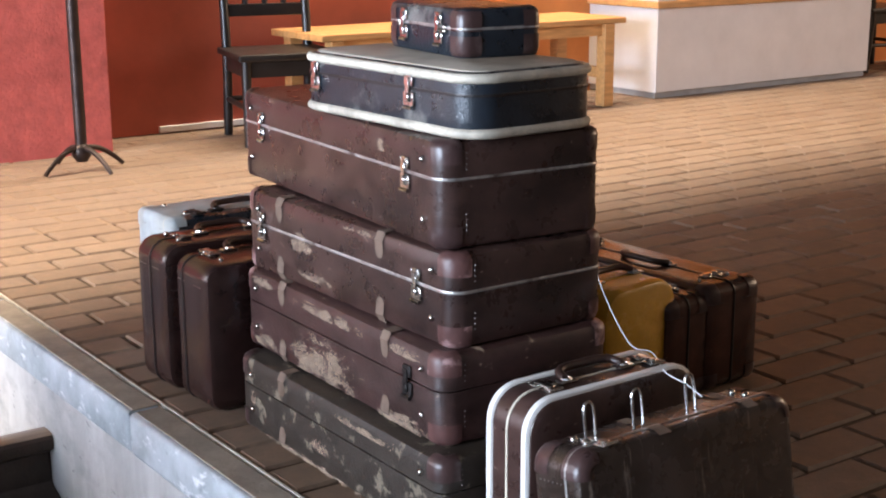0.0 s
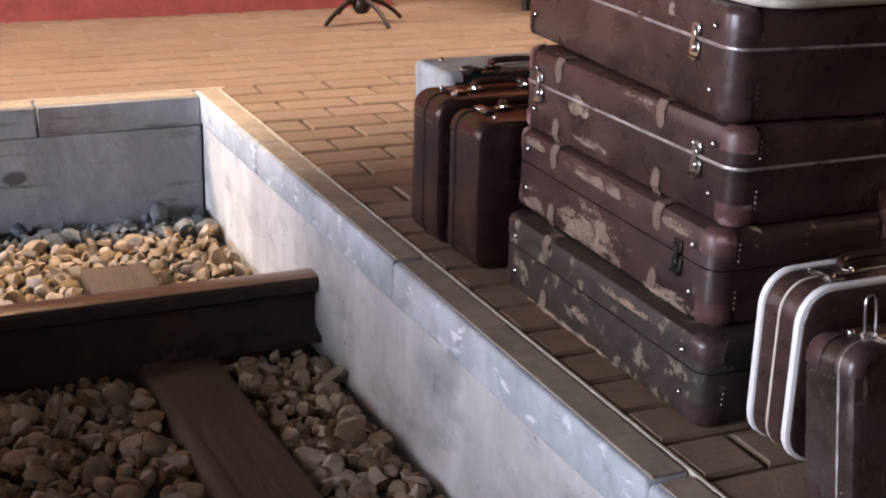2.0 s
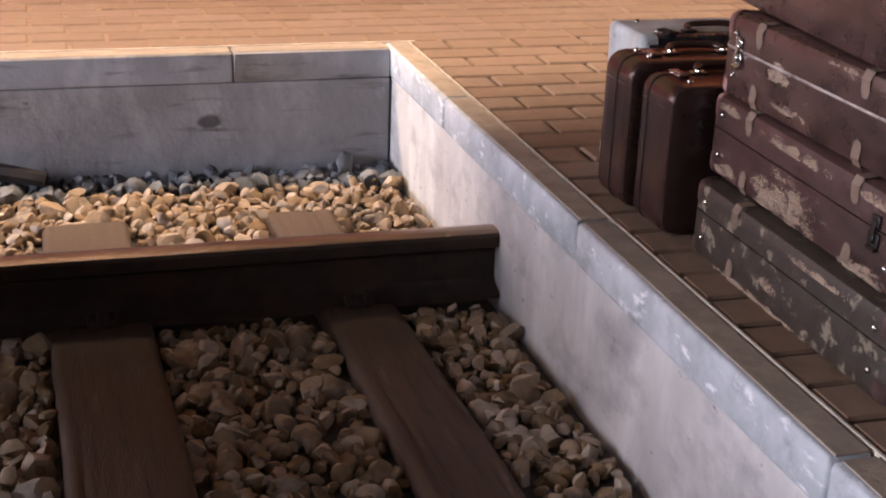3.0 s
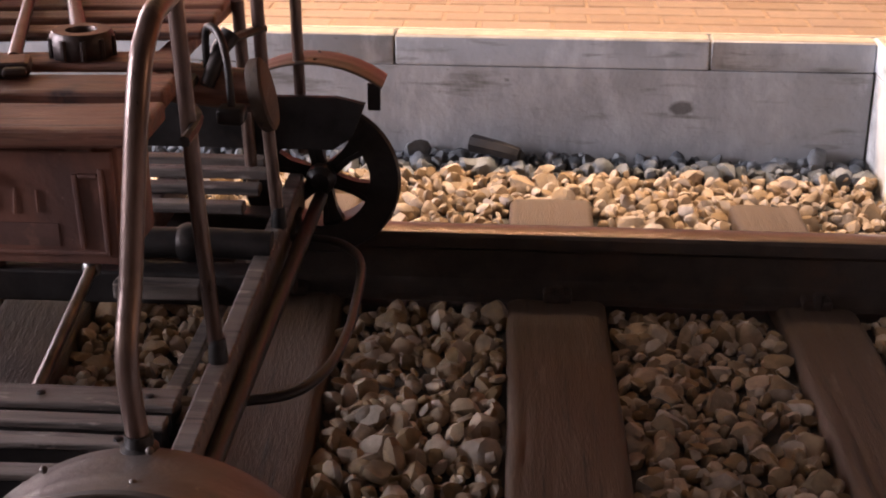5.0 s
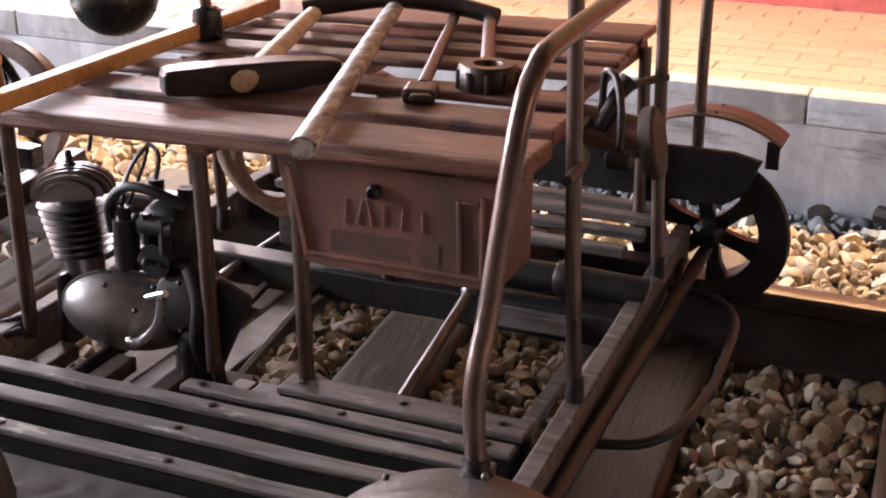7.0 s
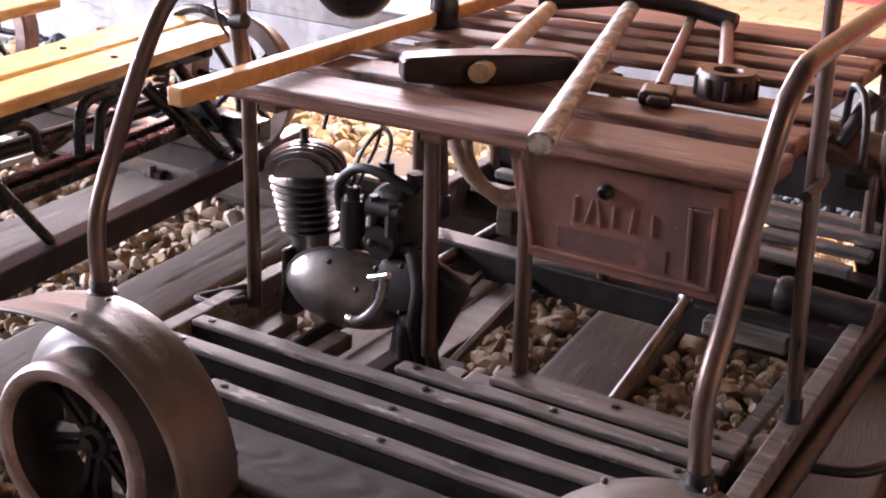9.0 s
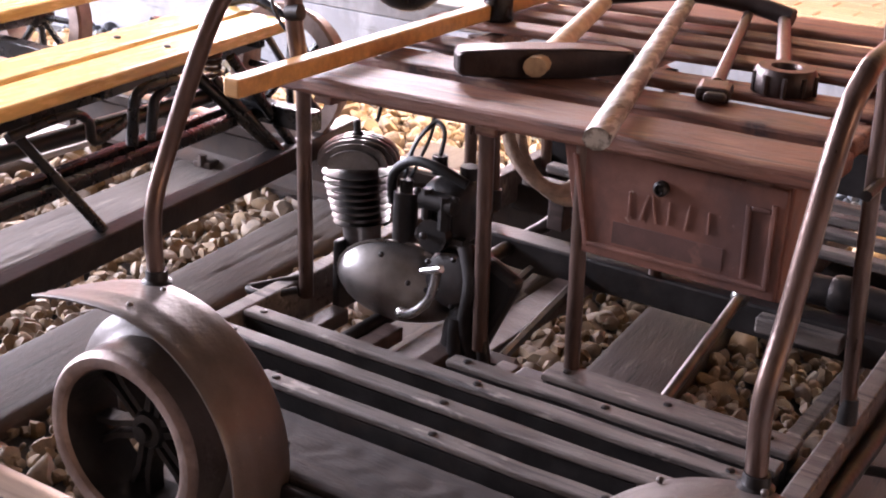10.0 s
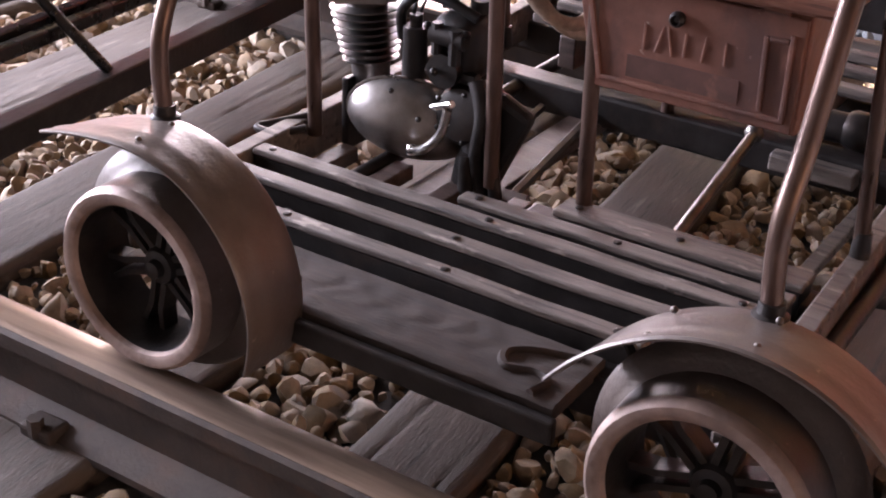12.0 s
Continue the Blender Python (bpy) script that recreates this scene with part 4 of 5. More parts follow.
def wheel(x, side, spokes=6):
    """A spoked wheel with a broad tread outside and a deep flange inside; side is -1 near, +1 far."""
    y0 = side * 0.70
    R = 0.132
    c = Vector((x, y0, ZR + R))
    m = Matrix.Translation(c) @ Matrix.Rotation(radians(-90) * side, 4, "X")
    bm = bmesh.new()
    prof = [(0.112, 0.0), (0.157, -0.004), (0.162, 0.004), (0.157, 0.012), (0.143, 0.018), (R, 0.026), (R - 0.001, 0.080), (R - 0.003, 0.088), (R - 0.008, 0.093), (R - 0.018, 0.094), (R - 0.024, 0.091), (R - 0.027, 0.084), (R - 0.028, 0.04), (0.104, 0.01), (0.112, 0.0)]
    lathe(bm, prof[6:12], 48, m)
    # Far wheels take a darker steel than the near ones.
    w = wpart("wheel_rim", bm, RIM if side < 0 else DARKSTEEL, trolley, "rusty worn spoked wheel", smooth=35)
    bm = bmesh.new()
    lathe(bm, prof[1:7], 48, m)
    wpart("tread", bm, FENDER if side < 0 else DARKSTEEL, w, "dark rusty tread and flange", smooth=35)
    # Black stands for dirty steel and for the shade inside the rim.
    bm = bmesh.new()
    lathe(bm, [prof[11], (0.102, 0.05), (0.100, -0.004), (0.157, -0.004)], 48, m)
    wpart("barrel", bm, DARKSTEEL, w, "inside of the rim, black for dirt and recess shade", smooth=35)
    bm = bmesh.new()
    disc(bm, [(0.018, -0.02), (0.030, -0.01), (0.032, 0.028), (0.024, 0.042), (0.014, 0.044), (0.012, 0.054), (0.004, 0.056)], 18, m)
    wpart("hub", bm, DARKSTEEL, w, "dark oily hub", smooth=40)
    for k in range(spokes):
        a = 2 * math.pi * (k + 0.3) / spokes
        q = m @ Matrix.Rotation(a, 4, "Z")
        bm = bmesh.new()
        for dy in (-0.011, 0.011):
            loft(bm, [[q @ Vector((x, dy * f + y, z)) for y, z in ((-0.0055, 0.010), (0.0055, 0.010), (0.0045, 0.036), (-0.0045, 0.036))] for x, f in ((0.026, 0.8), (0.07, 0.8), (0.101, 1.5))])
        if side > 0:
            loft(bm, [[q @ Vector((x, y * f, z)) for y, z in ((-0.016, 0.012), (0.016, 0.012), (0.016, 0.028), (-0.016, 0.028))] for x, f in ((0.026, 1.0), (0.06, 0.75), (0.101, 1.2))])
        wpart("spoke", bm, DARKSTEEL, w)
    return c


def fender(x, side, a0, a1, label, slant=0.0, tip=0.014):
    """A rolled sheet-metal guard, with a stiffening bead, over a wheel; slant turns its open end askew."""
    cy = side * 0.746
    c = Vector((x, 0, ZR + 0.130))
    R = 0.205 if side < 0 else 0.245
    lip = 0.010 if side < 0 and not slant else -0.002
    prof = [(R + lip, 0.0), (R + lip + 0.002, 0.004), (R + lip * 0.8 + 0.001, 0.015), (R + lip * 0.5, 0.036), (R + lip * 0.4 + 0.0016, 0.043), (R + lip * 0.3, 0.050), (R, 0.085), (R - 0.002, 0.107), (R - 0.006, 0.113), (R - 0.008, 0.114)]
    prof = prof + [(r - 0.0025, z) for r, z in prof[::-1]]
    y0 = cy - 0.057
    n = 36
    bm = bmesh.new()
    rows = []
    for k in range(n + 1):
        row = []
        flare = tip * max(0.0, 1 - k / 9.0) ** 2
        for r, z in prof:
            start = a0 - slant * z / 0.114
            a = radians(start + (a1 - start) * k / n)
            row.append((c.x + (r + flare) * math.sin(a), y0 + z, c.z + (r + flare) * math.cos(a)))
        rows.append(row)
    loft(bm, rows)
    f = wpart("fender", bm, FENDER, trolley, label, smooth=40)
    for a, z in ((2, 0.028), (2, 0.088), (-30, 0.026), (-30, 0.09)):
        bm = bmesh.new()
        t = radians(a)
        ball(bm, (c.x + (R + lip * 0.5) * math.sin(t), y0 + z, c.z + (R + lip * 0.5) * math.cos(t)), 0.0045, 8)
        wpart("bolt", bm, FENDER, f, smooth=60)
    if side < 0:
        # braces down to the frame
        for a in (a0 + 10, min(a1 - 3, 80)):
            t = radians(a)
            bm = bmesh.new()
            yy = cy - side * 0.05
            tube(bm, [(c.x + (R - 0.006) * math.sin(t), yy, c.z + (R - 0.006) * math.cos(t)), (c.x + 0.12 * math.sin(t), yy - side * 0.03, -0.09)], 0.007, 6)
            wpart("brace", bm, DARKSTEEL, f)
    else:
        t = radians(a1 - 1)
        bm = bmesh.new()
        bx(bm, c.x + (R - 0.03) * math.sin(t) - 0.012, cy - 0.03, c.z + (R - 0.07) * math.cos(t), c.x + R * math.sin(t) - 0.004, cy - 0.022, c.z + (R - 0.004) * math.cos(t))
        wpart("brace", bm, DARKSTEEL, f)


XR, XL = -1.322, -2.122
for x, s in ((XR, -1), (XL, -1), (XR - 0.014, 1), (XL - 0.03, 1)):
    wheel(x, s)
fender(-1.297, -1, -64, 98, "brown sheet-metal fender over the wheel")
fender(-2.115, -1, -38, 108, "brown sheet-metal fender over the wheel", slant=14, tip=0.030)
fender(-1.352, 1, -50, 36, "brown sheet-metal fender over the wheel")
fender(-2.16, 1, -50, 36, "brown sheet-metal fender over the wheel")
bm = bmesh.new()
loft(bm, [[(x, y, z) for x, z in ((-1.80, 0.035), (-1.30, 0.035), (-1.262, 0.06), (-1.235, 0.128), (-1.29, 0.140), (-1.80, 0.140))] for y in (0.630, 0.645)])
wpart("side_guard", bm, DARKSTEEL, trolley, "dark steel side guard board")
for x in (XR, XL):
    bm = bmesh.new()
    tube(bm, [(x, -0.70, ZR + 0.098), (x - 0.015, 0.70, ZR + 0.098)], 0.014, 12)
    wpart("axle", bm, DARKSTEEL, trolley, "dark steel axle", smooth=50)

# wooden frame
for x, lab in ((-1.372, "square timber cross beam"), (-2.30, "square timber cross beam")):
    bm = bmesh.new()
    bx(bm, -0.016, -0.66, -0.115, 0.016, 0.70, -0.038, bevel=0.004, m=pose(x + 0.008, 0, 0, 0, 0, 1.8))
    wpart("cross_beam", bm, GREYPLANK, trolley, lab)
for y, z, xa in ((-0.24, -0.07, -1.84), (0.26, -0.062, -2.31), (-0.56, -0.075, -2.31), (0.58, -0.075, -2.31)):
    bm = bmesh.new()
    bx(bm, xa, y - 0.03, z - 0.06, -1.36, y + 0.03, z, bevel=0.005)
    wpart("long_beam", bm, DARKSTEEL, trolley, "dark long beam of the frame")
for y, x0, x1, w in ((-0.532, -2.10, -1.50, 0.0145), (-0.447, -2.255, -1.42, 0.0155), (-0.369, -2.26, -1.40, 0.015), (-0.316, -1.91, -1.39, 0.015), (-0.252, -1.775, -1.39, 0.028)):
    bm = bmesh.new()
    bx(bm, x0, y - w, -0.047, x1, y + w, -0.036, bevel=0.003)
    bmesh.ops.subdivide_edges(bm, edges=[e for e in bm.edges if e.calc_length() > 0.4], cuts=14)
    for v in bm.verts:
        v.co += Vector((0, 0.0022 * noise.noise(v.co * 9), 0.0018 * noise.noise(v.co * 11 + Vector((4, 0, 1)))))
    s = wpart("floor_slat", bm, GREYPLANK, trolley, "weathered grey floor slat")
    # Added black strip: the slat's shaded side is put into its colour.
    wpart("runner", box(x0 + 0.004, y - w + 0.0015, -0.082, x1 - 0.004, y + w - 0.0015, -0.048), DARKSTEEL, s, "black strip for the shaded side of the slat")
    for x in (x0 + 0.03, (x0 + x1) / 2, x1 - 0.04):
        bm = bmesh.new()
        disc(bm, [(0.007, -0.037), (0.006, -0.0335), (0.002, -0.0325)], 8, Matrix.Translation((x, y, 0)))
        wpart("slat_bolt", bm, DARKSTEEL, s)
for x in (-2.10, -1.62):
    wpart("slat_bearer", box(x - 0.018, 0.36, -0.08, x + 0.018, 0.69, -0.016, bevel=0.003), DARKWOOD, trolley, "dark bearer under the far slats")
for y, xe in ((0.41, -1.43), (0.51, -1.42), (0.60, -1.42), (0.672, -1.44)):
    bm = bmesh.new()
    bx(bm, -2.2, y - 0.016, -0.015, xe, y + 0.016, 0.004, bevel=0.004)
    wpart("floor_slat", bm, GREYPLANK, trolley, "weathered grey floor slat")
# Battens are coloured dark for the shade in the slat gaps.
for x in np.arange(-2.22, -1.42, 0.112):
    bm = bmesh.new()
    bx(bm, x, -0.56, -0.104, x + 0.034, -0.20, -0.078, bevel=0.003)
    wpart("floor_batten", bm, DARKWOOD, trolley, "batten under the slats, darkened for the shaded gaps")
bm = bmesh.new()
rows = []
for j in range(103):
    x = -2.05 + 0.005 * j
    row = [(x, -0.696, -0.082)]
    for k in range(25):
        y = -0.696 + 0.136 * k / 24
        cut = math.sin(x * 118 + 2.2 * math.sin(y * 75) + 2.6 * noise.noise(Vector((x * 22, y * 22, 0))))
        inside = min(1.0, max(0.0, 0.055 - abs(y + 0.628)) / 0.02)
        edge = 0.004 if k in (0, 24) else 0.0
        row.append((x, y, -0.060 + 0.0007 * cut * inside + 0.0015 * noise.noise(Vector((x * 30, y * 30, 3))) - edge))
    row.append((x, -0.560, -0.082))
    rows.append(row)
loft(bm, rows)
step_board = wpart("step_board", bm, STEPWOOD, trolley, "carved wooden step board, darkened for the fender's shade", smooth=50)
bm = bmesh.new()
tube(bm, arc([(-1.575, -0.69, -0.058), (-1.57, -0.655, -0.058), (-1.595, -0.645, -0.058), (-1.63, -0.655, -0.058), (-1.645, -0.625, -0.058), (-1.615, -0.60, -0.058), (-1.56, -0.585, -0.058)], 5), 0.0065, 6)
wpart("carved_ridge", bm, STEPWOOD, step_board, smooth=60)
bm = bmesh.new()
bx(bm, -2.06, -0.714, -0.105, -1.53, -0.699, -0.070, bevel=0.004)
wpart("side_board", bm, DARKSTEEL, trolley, "dark steel side board")

# tool rack: red-brown planks on legs, rising a little to one end
def deck_z(x):
    return 0.305 + (x + 2.28) * 0.03


for y0, y1, x0, x1 in ((-0.270, -0.150, -2.30, -1.405), (-0.100, -0.004, -2.29, -1.42), (0.058, 0.135, -2.30, -1.44), (0.258, 0.322, -2.36, -1.45), (0.372, 0.432, -2.36, -1.455), (0.462, 0.522, -2.36, -1.46), (0.59, 0.72, -2.38, -1.47)):
    bm = bmesh.new()
    bx(bm, x0, y0, -0.004 if y0 < 0 else 0.008, x1, y1, 0.024, bevel=0.006)
    bmesh.ops.subdivide_edges(bm, edges=[e for e in bm.edges if e.calc_length() > 0.5], cuts=12)
    for v in bm.verts:
        v.co.z += deck_z(v.co.x) + 0.002 * noise.noise(v.co * 7)
        v.co.y += 0.003 * noise.noise(v.co * 5 + Vector((3, 1, 2)))
    wpart("rack_plank", bm, REDPLANK, trolley, "red-brown stained rack plank with worn edges")
for x in (-2.22, -1.92, -1.50):
    bm = bmesh.new()
    bx(bm, x - 0.018, -0.24, deck_z(x) - 0.026, x + 0.018, 0.69, deck_z(x) - 0.001, bevel=0.003)
    wpart("rack_bearer", bm, REDPLANK, trolley)
for x, y, zb in ((-2.262, -0.235, -0.06), (-1.925, -0.225, -0.06), (-2.25, 0.26, -0.06), (-1.84, 0.24, -0.06), (-1.76, -0.232, -0.06), (-2.30, 0.66, -0.06), (-1.47, 0.62, -0.06)):
    bm = bmesh.new()
    tube(bm, [(x + 0.012, y, zb), (x, y, deck_z(x) - 0.002)], 0.0125, 8)
    wpart("rack_leg", bm, PIPE, trolley, "brown tubular rack leg", smooth=50)

# locker under the rack, narrower towards its foot
def taper(bm, z0=0.155, z1=0.318):
    for v in bm.verts:
        f = (z1 - v.co.z) / (z1 - z0)
        v.co.x += f * 0.038 * (-1.455 - v.co.x) / 0.34
    return bm


bm = bmesh.new()
bx(bm, -1.795, -0.232, 0.150, -1.452, -0.085, deck_z(-1.6) - 0.008, bevel=0.004)
locker = wpart("locker", taper(bm), REDBOX, trolley, "faded red-brown wooden locker under the rack")
bm = bmesh.new()
bx(bm, -1.790, -0.241, 0.154, -1.456, -0.2325, 0.312, bevel=0.003)
door = wpart("locker_door", taper(bm), REDBOX, locker, "locker door with raised edge strips")
for x0, z0, x1, z1 in ((-1.775, 0.166, -1.766, 0.298), (-1.512, 0.178, -1.504, 0.282), (-1.476, 0.168, -1.468, 0.29), (-1.77, 0.168, -1.47, 0.175), (-1.504, 0.276, -1.476, 0.283)):
    bm = bmesh.new()
    bx(bm, x0, -0.2465, z0, x1, -0.2412, z1, bevel=0.002)
    wpart("door_strip", taper(bm), REDBOX, locker)
bm = bmesh.new()
disc(bm, [(0.011, 0.0), (0.011, 0.008), (0.007, 0.012), (0.004, 0.006)], 14, Matrix.Translation((-1.632, -0.242, 0.277)) @ Matrix.Rotation(radians(90), 4, "X"))
wpart("keyhole_plate", bm, DARKSTEEL, locker, "round dark keyhole plate", smooth=40)
for x, h, q in ((-1.678, 0.038, 0), (-1.655, 0.04, 14), (-1.64, 0.04, -12), (-1.618, 0.034, 0), (-1.59, 0.038, 6), (-1.56, 0.032, 0)):
    bm = bmesh.new()
    bx(bm, -0.0017, -0.0015, -h / 2, 0.0017, 0.0008, h / 2, bevel=0.001, seg=1, m=pose(x, -0.2425, 0.243, 0, q, 0))
    wpart("worn_stroke", bm, SCRAPE, locker)
bm = bmesh.new()
bx(bm, -1.70, -0.2425, 0.180, -1.535, -0.2412, 0.212)
wpart("dark_label", bm, DARKLABEL, locker, "dark rubbed label field")

# rails and posts at the ends
def arch(x, top, label):
    """A pipe that rises from one fender, bends over and comes down at the far side."""
    bm = bmesh.new()
    pts = [(x, -0.698, 0.15), (x - 0.006, -0.695, 0.245), (x - 0.003, -0.665, 0.33), (x + top * 0.7, -0.632, 0.50), (x + top, -0.592, 0.557), (x + top, -0.52, 0.572), (x + top, -0.22, 0.582), (x + top - 0.02, 0.2, 0.58), (x - 0.06, 0.58, 0.575), (x - 0.07, 0.69, 0.54), (x - 0.075, 0.72, 0.42), (x - 0.072, 0.72, 0.20), (x - 0.068, 0.72, 0.0)]
    tube(bm, arc(pts, 6), 0.0118, 12)
    ob = wpart("hand_rail", bm, PIPE, trolley, label, smooth=60)
    bm = bmesh.new()
    disc(bm, [(0.020, 0.144), (0.020, 0.152), (0.015, 0.155), (0.0145, 0.168)], 14, Matrix.Translation((x, -0.698, 0)))
    wpart("rail_foot", bm, DARKSTEEL, ob, smooth=40)


arch(-1.305, 0.012, "bent brown tubular hand rail")
arch(-2.136, 0.064, "bent brown tubular hand rail")
for x, y, z1 in ((-1.36, -0.135, 0.58), (-1.368, 0.405, 0.60), (-2.205, 0.30, 0.62)):
    bm = bmesh.new()
    tube(bm, [(x, y, -0.045), (x - 0.015, y, 0.2), (x - 0.03, y, z1)], 0.0115, 10)
    wpart("post", bm, PIPE, trolley, "upright brown tubular post", smooth=60)
    bm = bmesh.new()
    disc(bm, [(0.015, -0.04), (0.0145, -0.025), (0.013, -0.01), (0.0122, 0.0)], 12, Matrix.Translation((x, y, 0)))
    wpart("post_socket", bm, DARKSTEEL, trolley, smooth=40)
bm = bmesh.new()
tube(bm, arc([(-1.37, -0.20, 0.315), (-1.375, -0.10, 0.318), (-1.42, 0.02, 0.322), (-1.42, 0.3, 0.325), (-1.38, 0.41, 0.325)], 5), 0.008, 8)
wpart("tie_rod", bm, DARKSTEEL, trolley, "dark iron tie rod")
bm = bmesh.new()
disc(bm, [(0.040, -0.012), (0.044, -0.006), (0.044, 0.008), (0.040, 0.012)], 24, Matrix.Translation((-1.325, 0.10, 0.295)) @ Matrix.Rotation(radians(78), 4, "Y") @ Matrix.Diagonal((1.3, 1, 1, 1)))
wpart("wooden_disc", bm, SLEEPER, trolley, "round end of a wooden roller", smooth=40)
bm = bmesh.new()
tube(bm, [(-1.33, 0.10, 0.30), (-1.46, 0.11, 0.31)], 0.032, 14)
wpart("roller", bm, REDPLANK, trolley, "dark wooden roller", smooth=50)
bm = bmesh.new()
tube(bm, arc([(-1.355, 0.02, 0.30), (-1.36, 0.03, 0.36), (-1.375, 0.05, 0.40), (-1.40, 0.08, 0.40), (-1.405, 0.09, 0.34)], 5), 0.006, 8)
tube(bm, [(-1.372, 0.115, 0.385), (-1.385, 0.10, 0.365), (-1.402, 0.07, 0.315)], 0.017, 8, r1=0.011)
bx(bm, -1.375, 0.0, 0.275, -1.335, 0.04, 0.30, bevel=0.006)
wpart("lever_clamp", bm, DARKSTEEL, trolley, "small dark clamp lever", smooth=50)

# step hoop at the end, level with the frame
bm = bmesh.new()
tube(bm, arc([(-1.375, 0.492, -0.095), (-1.32, 0.49, -0.095), (-1.262, 0.465, -0.095), (-1.216, 0.375, -0.095), (-1.203, 0.18, -0.095), (-1.204, 0.07, -0.095), (-1.217, -0.04, -0.095), (-1.255, -0.118, -0.095), (-1.32, -0.148, -0.095), (-1.375, -0.155, -0.095)], 6), 0.0085, 8)
wpart("guard_hoop", bm, DARKSTEEL, trolley, "dark bent iron guard hoop", smooth=60)
bm = bmesh.new()
bx(bm, -1.46, -0.45, -0.135, -1.435, 0.55, -0.118, bevel=0.003)
bx(bm, -1.47, 0.20, -0.10, -1.62, 0.27, -0.07, bevel=0.004)
wpart("brake_bar", bm, GREYPLANK, trolley, "grey flat bar under the beam")
bm = bmesh.new()
tube(bm, [(-1.645, 0.18, -0.035), (-1.62, -0.17, -0.075)], 0.0105, 8)
ball(bm, (-1.646, 0.185, -0.035), 0.018, 8)
wpart("brake_rod", bm, FINSTEEL, trolley, "brown brake rod with a jointed end", smooth=50)
bm = bmesh.new()
tube(bm, [(-1.98, 0.26, -0.02), (-1.55, 0.28, -0.025), (-1.48, 0.285, -0.025), (-1.36, 0.29, -0.03)], 0.027, 14)
wpart("exhaust", bm, DARKSTEEL, trolley, "dark exhaust pipe below the rack", smooth=50)
bm = bmesh.new()
disc(bm, [(0.030, -0.02), (0.034, -0.01), (0.034, 0.01), (0.030, 0.02)], 16, Matrix.Translation((-1.50, 0.284, -0.025)) @ Matrix.Rotation(radians(90), 4, "Y"))
wpart("exhaust_clamp", bm, DARKSTEEL, trolley, smooth=40)
for y, x0, x1, z in ((-0.05, -2.06, -2.02, -0.115), (0.12, -2.05, -2.0, -0.115)):
    bm = bmesh.new()
    bx(bm, x0 - 0.02, y - 0.26, z - 0.02, x1, y + 0.18, z, bevel=0.004, m=pose(0.05 * (y > 0), 0, 0))
    wpart("engine_bearer", bm, DARKWOOD, trolley, "dark engine bearer bar")
for a, b in (((-2.06, 0.20, -0.10), (-2.02, -0.20, -0.12)), ((-1.97, 0.24, -0.10), (-1.93, -0.12, -0.12))):
    wpart("control_rod", tube(bmesh.new(), [a, b], 0.009, 6), FINSTEEL, trolley)

# the motor
bm = bmesh.new()
m = Matrix.Translation((-2.09, -0.185, -0.005)) @ Matrix.Rotation(radians(20), 4, "Z") @ Matrix.Rotation(radians(8), 4, "Y") @ Matrix.Diagonal((0.110, 0.060, 0.066, 1))
bmesh.ops.create_uvsphere(bm, u_segments=28, v_segments=16, radius=1, matrix=m)
tube(bm, [m @ Vector((math.cos(a) * 1.012, 0.0, math.sin(a) * 1.012)) for a in np.linspace(0, 2 * math.pi, 28, endpoint=False)], 0.003, 6, closed=True)
crank = wpart("crankcase", bm, ALLOY, trolley, "smooth egg-shaped alloy motor casing", smooth=50)
bm = bmesh.new()
tube(bm, arc([(-2.035, -0.262, -0.02), (-2.00, -0.285, 0.0), (-1.968, -0.292, 0.035), (-1.955, -0.295, 0.08)], 5), 0.0075, 8)
tube(bm, [(-1.945, -0.300, 0.092), (-1.985, -0.288, 0.074)], 0.006, 8)
ball(bm, (-2.04, -0.258, -0.022), 0.012, 8)
wpart("kick_lever", bm, CHROME, crank, "bright curved kick-start lever", smooth=60)
for q in ((-2.15, -0.24, 0.02), (-2.04, -0.245, 0.025), (-2.10, -0.235, 0.055)):
    wpart("casing_screw", ball(bmesh.new(), q, 0.005, 8), DARKSTEEL, crank, smooth=60)
axis = Matrix.Translation((-2.212, -0.135, 0.055)) @ Matrix.Rotation(radians(-5), 4, "Y")
prof = [(0.030, -0.06), (0.033, -0.01)]
for k in range(8):
    z = 0.0 + 0.0125 * k
    prof += [(0.034, z), (0.047 + 0.0022 * k, z + 0.002), (0.048 + 0.0022 * k, z + 0.0045), (0.034, z + 0.0065)]
prof += [(0.034, 0.104), (0.05, 0.106)]
bm = bmesh.new()
disc(bm, prof, 28, axis)
cyl = wpart("cylinder", bm, FINSTEEL, trolley, "black finned motor cylinder", smooth=30)
for k in range(9):
    y = -0.052 + 0.013 * k
    w = math.sqrt(max(0.0, 0.066 ** 2 - y * y)) * 1.05
    bm = bmesh.new()
    ring = [(-w, 0.106), (w, 0.106)] + [(w * math.cos(a), 0.112 + 0.042 * w / 0.069 * math.sin(a)) for a in np.linspace(0, math.pi, 11)]
    q = axis @ Matrix.Rotation(radians(25), 4, "Z")
    loft(bm, [[q @ Vector((a, y + d, b)) for a, b in ring] for d in (-0.0022, 0.0022)])
    wpart("head_fin", bm, ALLOY, cyl, "pale curved cylinder head fin")
bm = bmesh.new()
disc(bm, [(0.010, 0.135), (0.010, 0.155), (0.006, 0.158), (0.006, 0.175), (0.003, 0.178)], 10, axis)
wpart("spark_plug", bm, DARKSTEEL, cyl, smooth=40)
bm = bmesh.new()
tube(bm, [(-2.10, -0.17, 0.06), (-2.10, -0.17, 0.145)], 0.021, 14)
tube(bm, [(-2.10, -0.17, 0.145), (-2.10, -0.17, 0.165)], 0.011, 10)
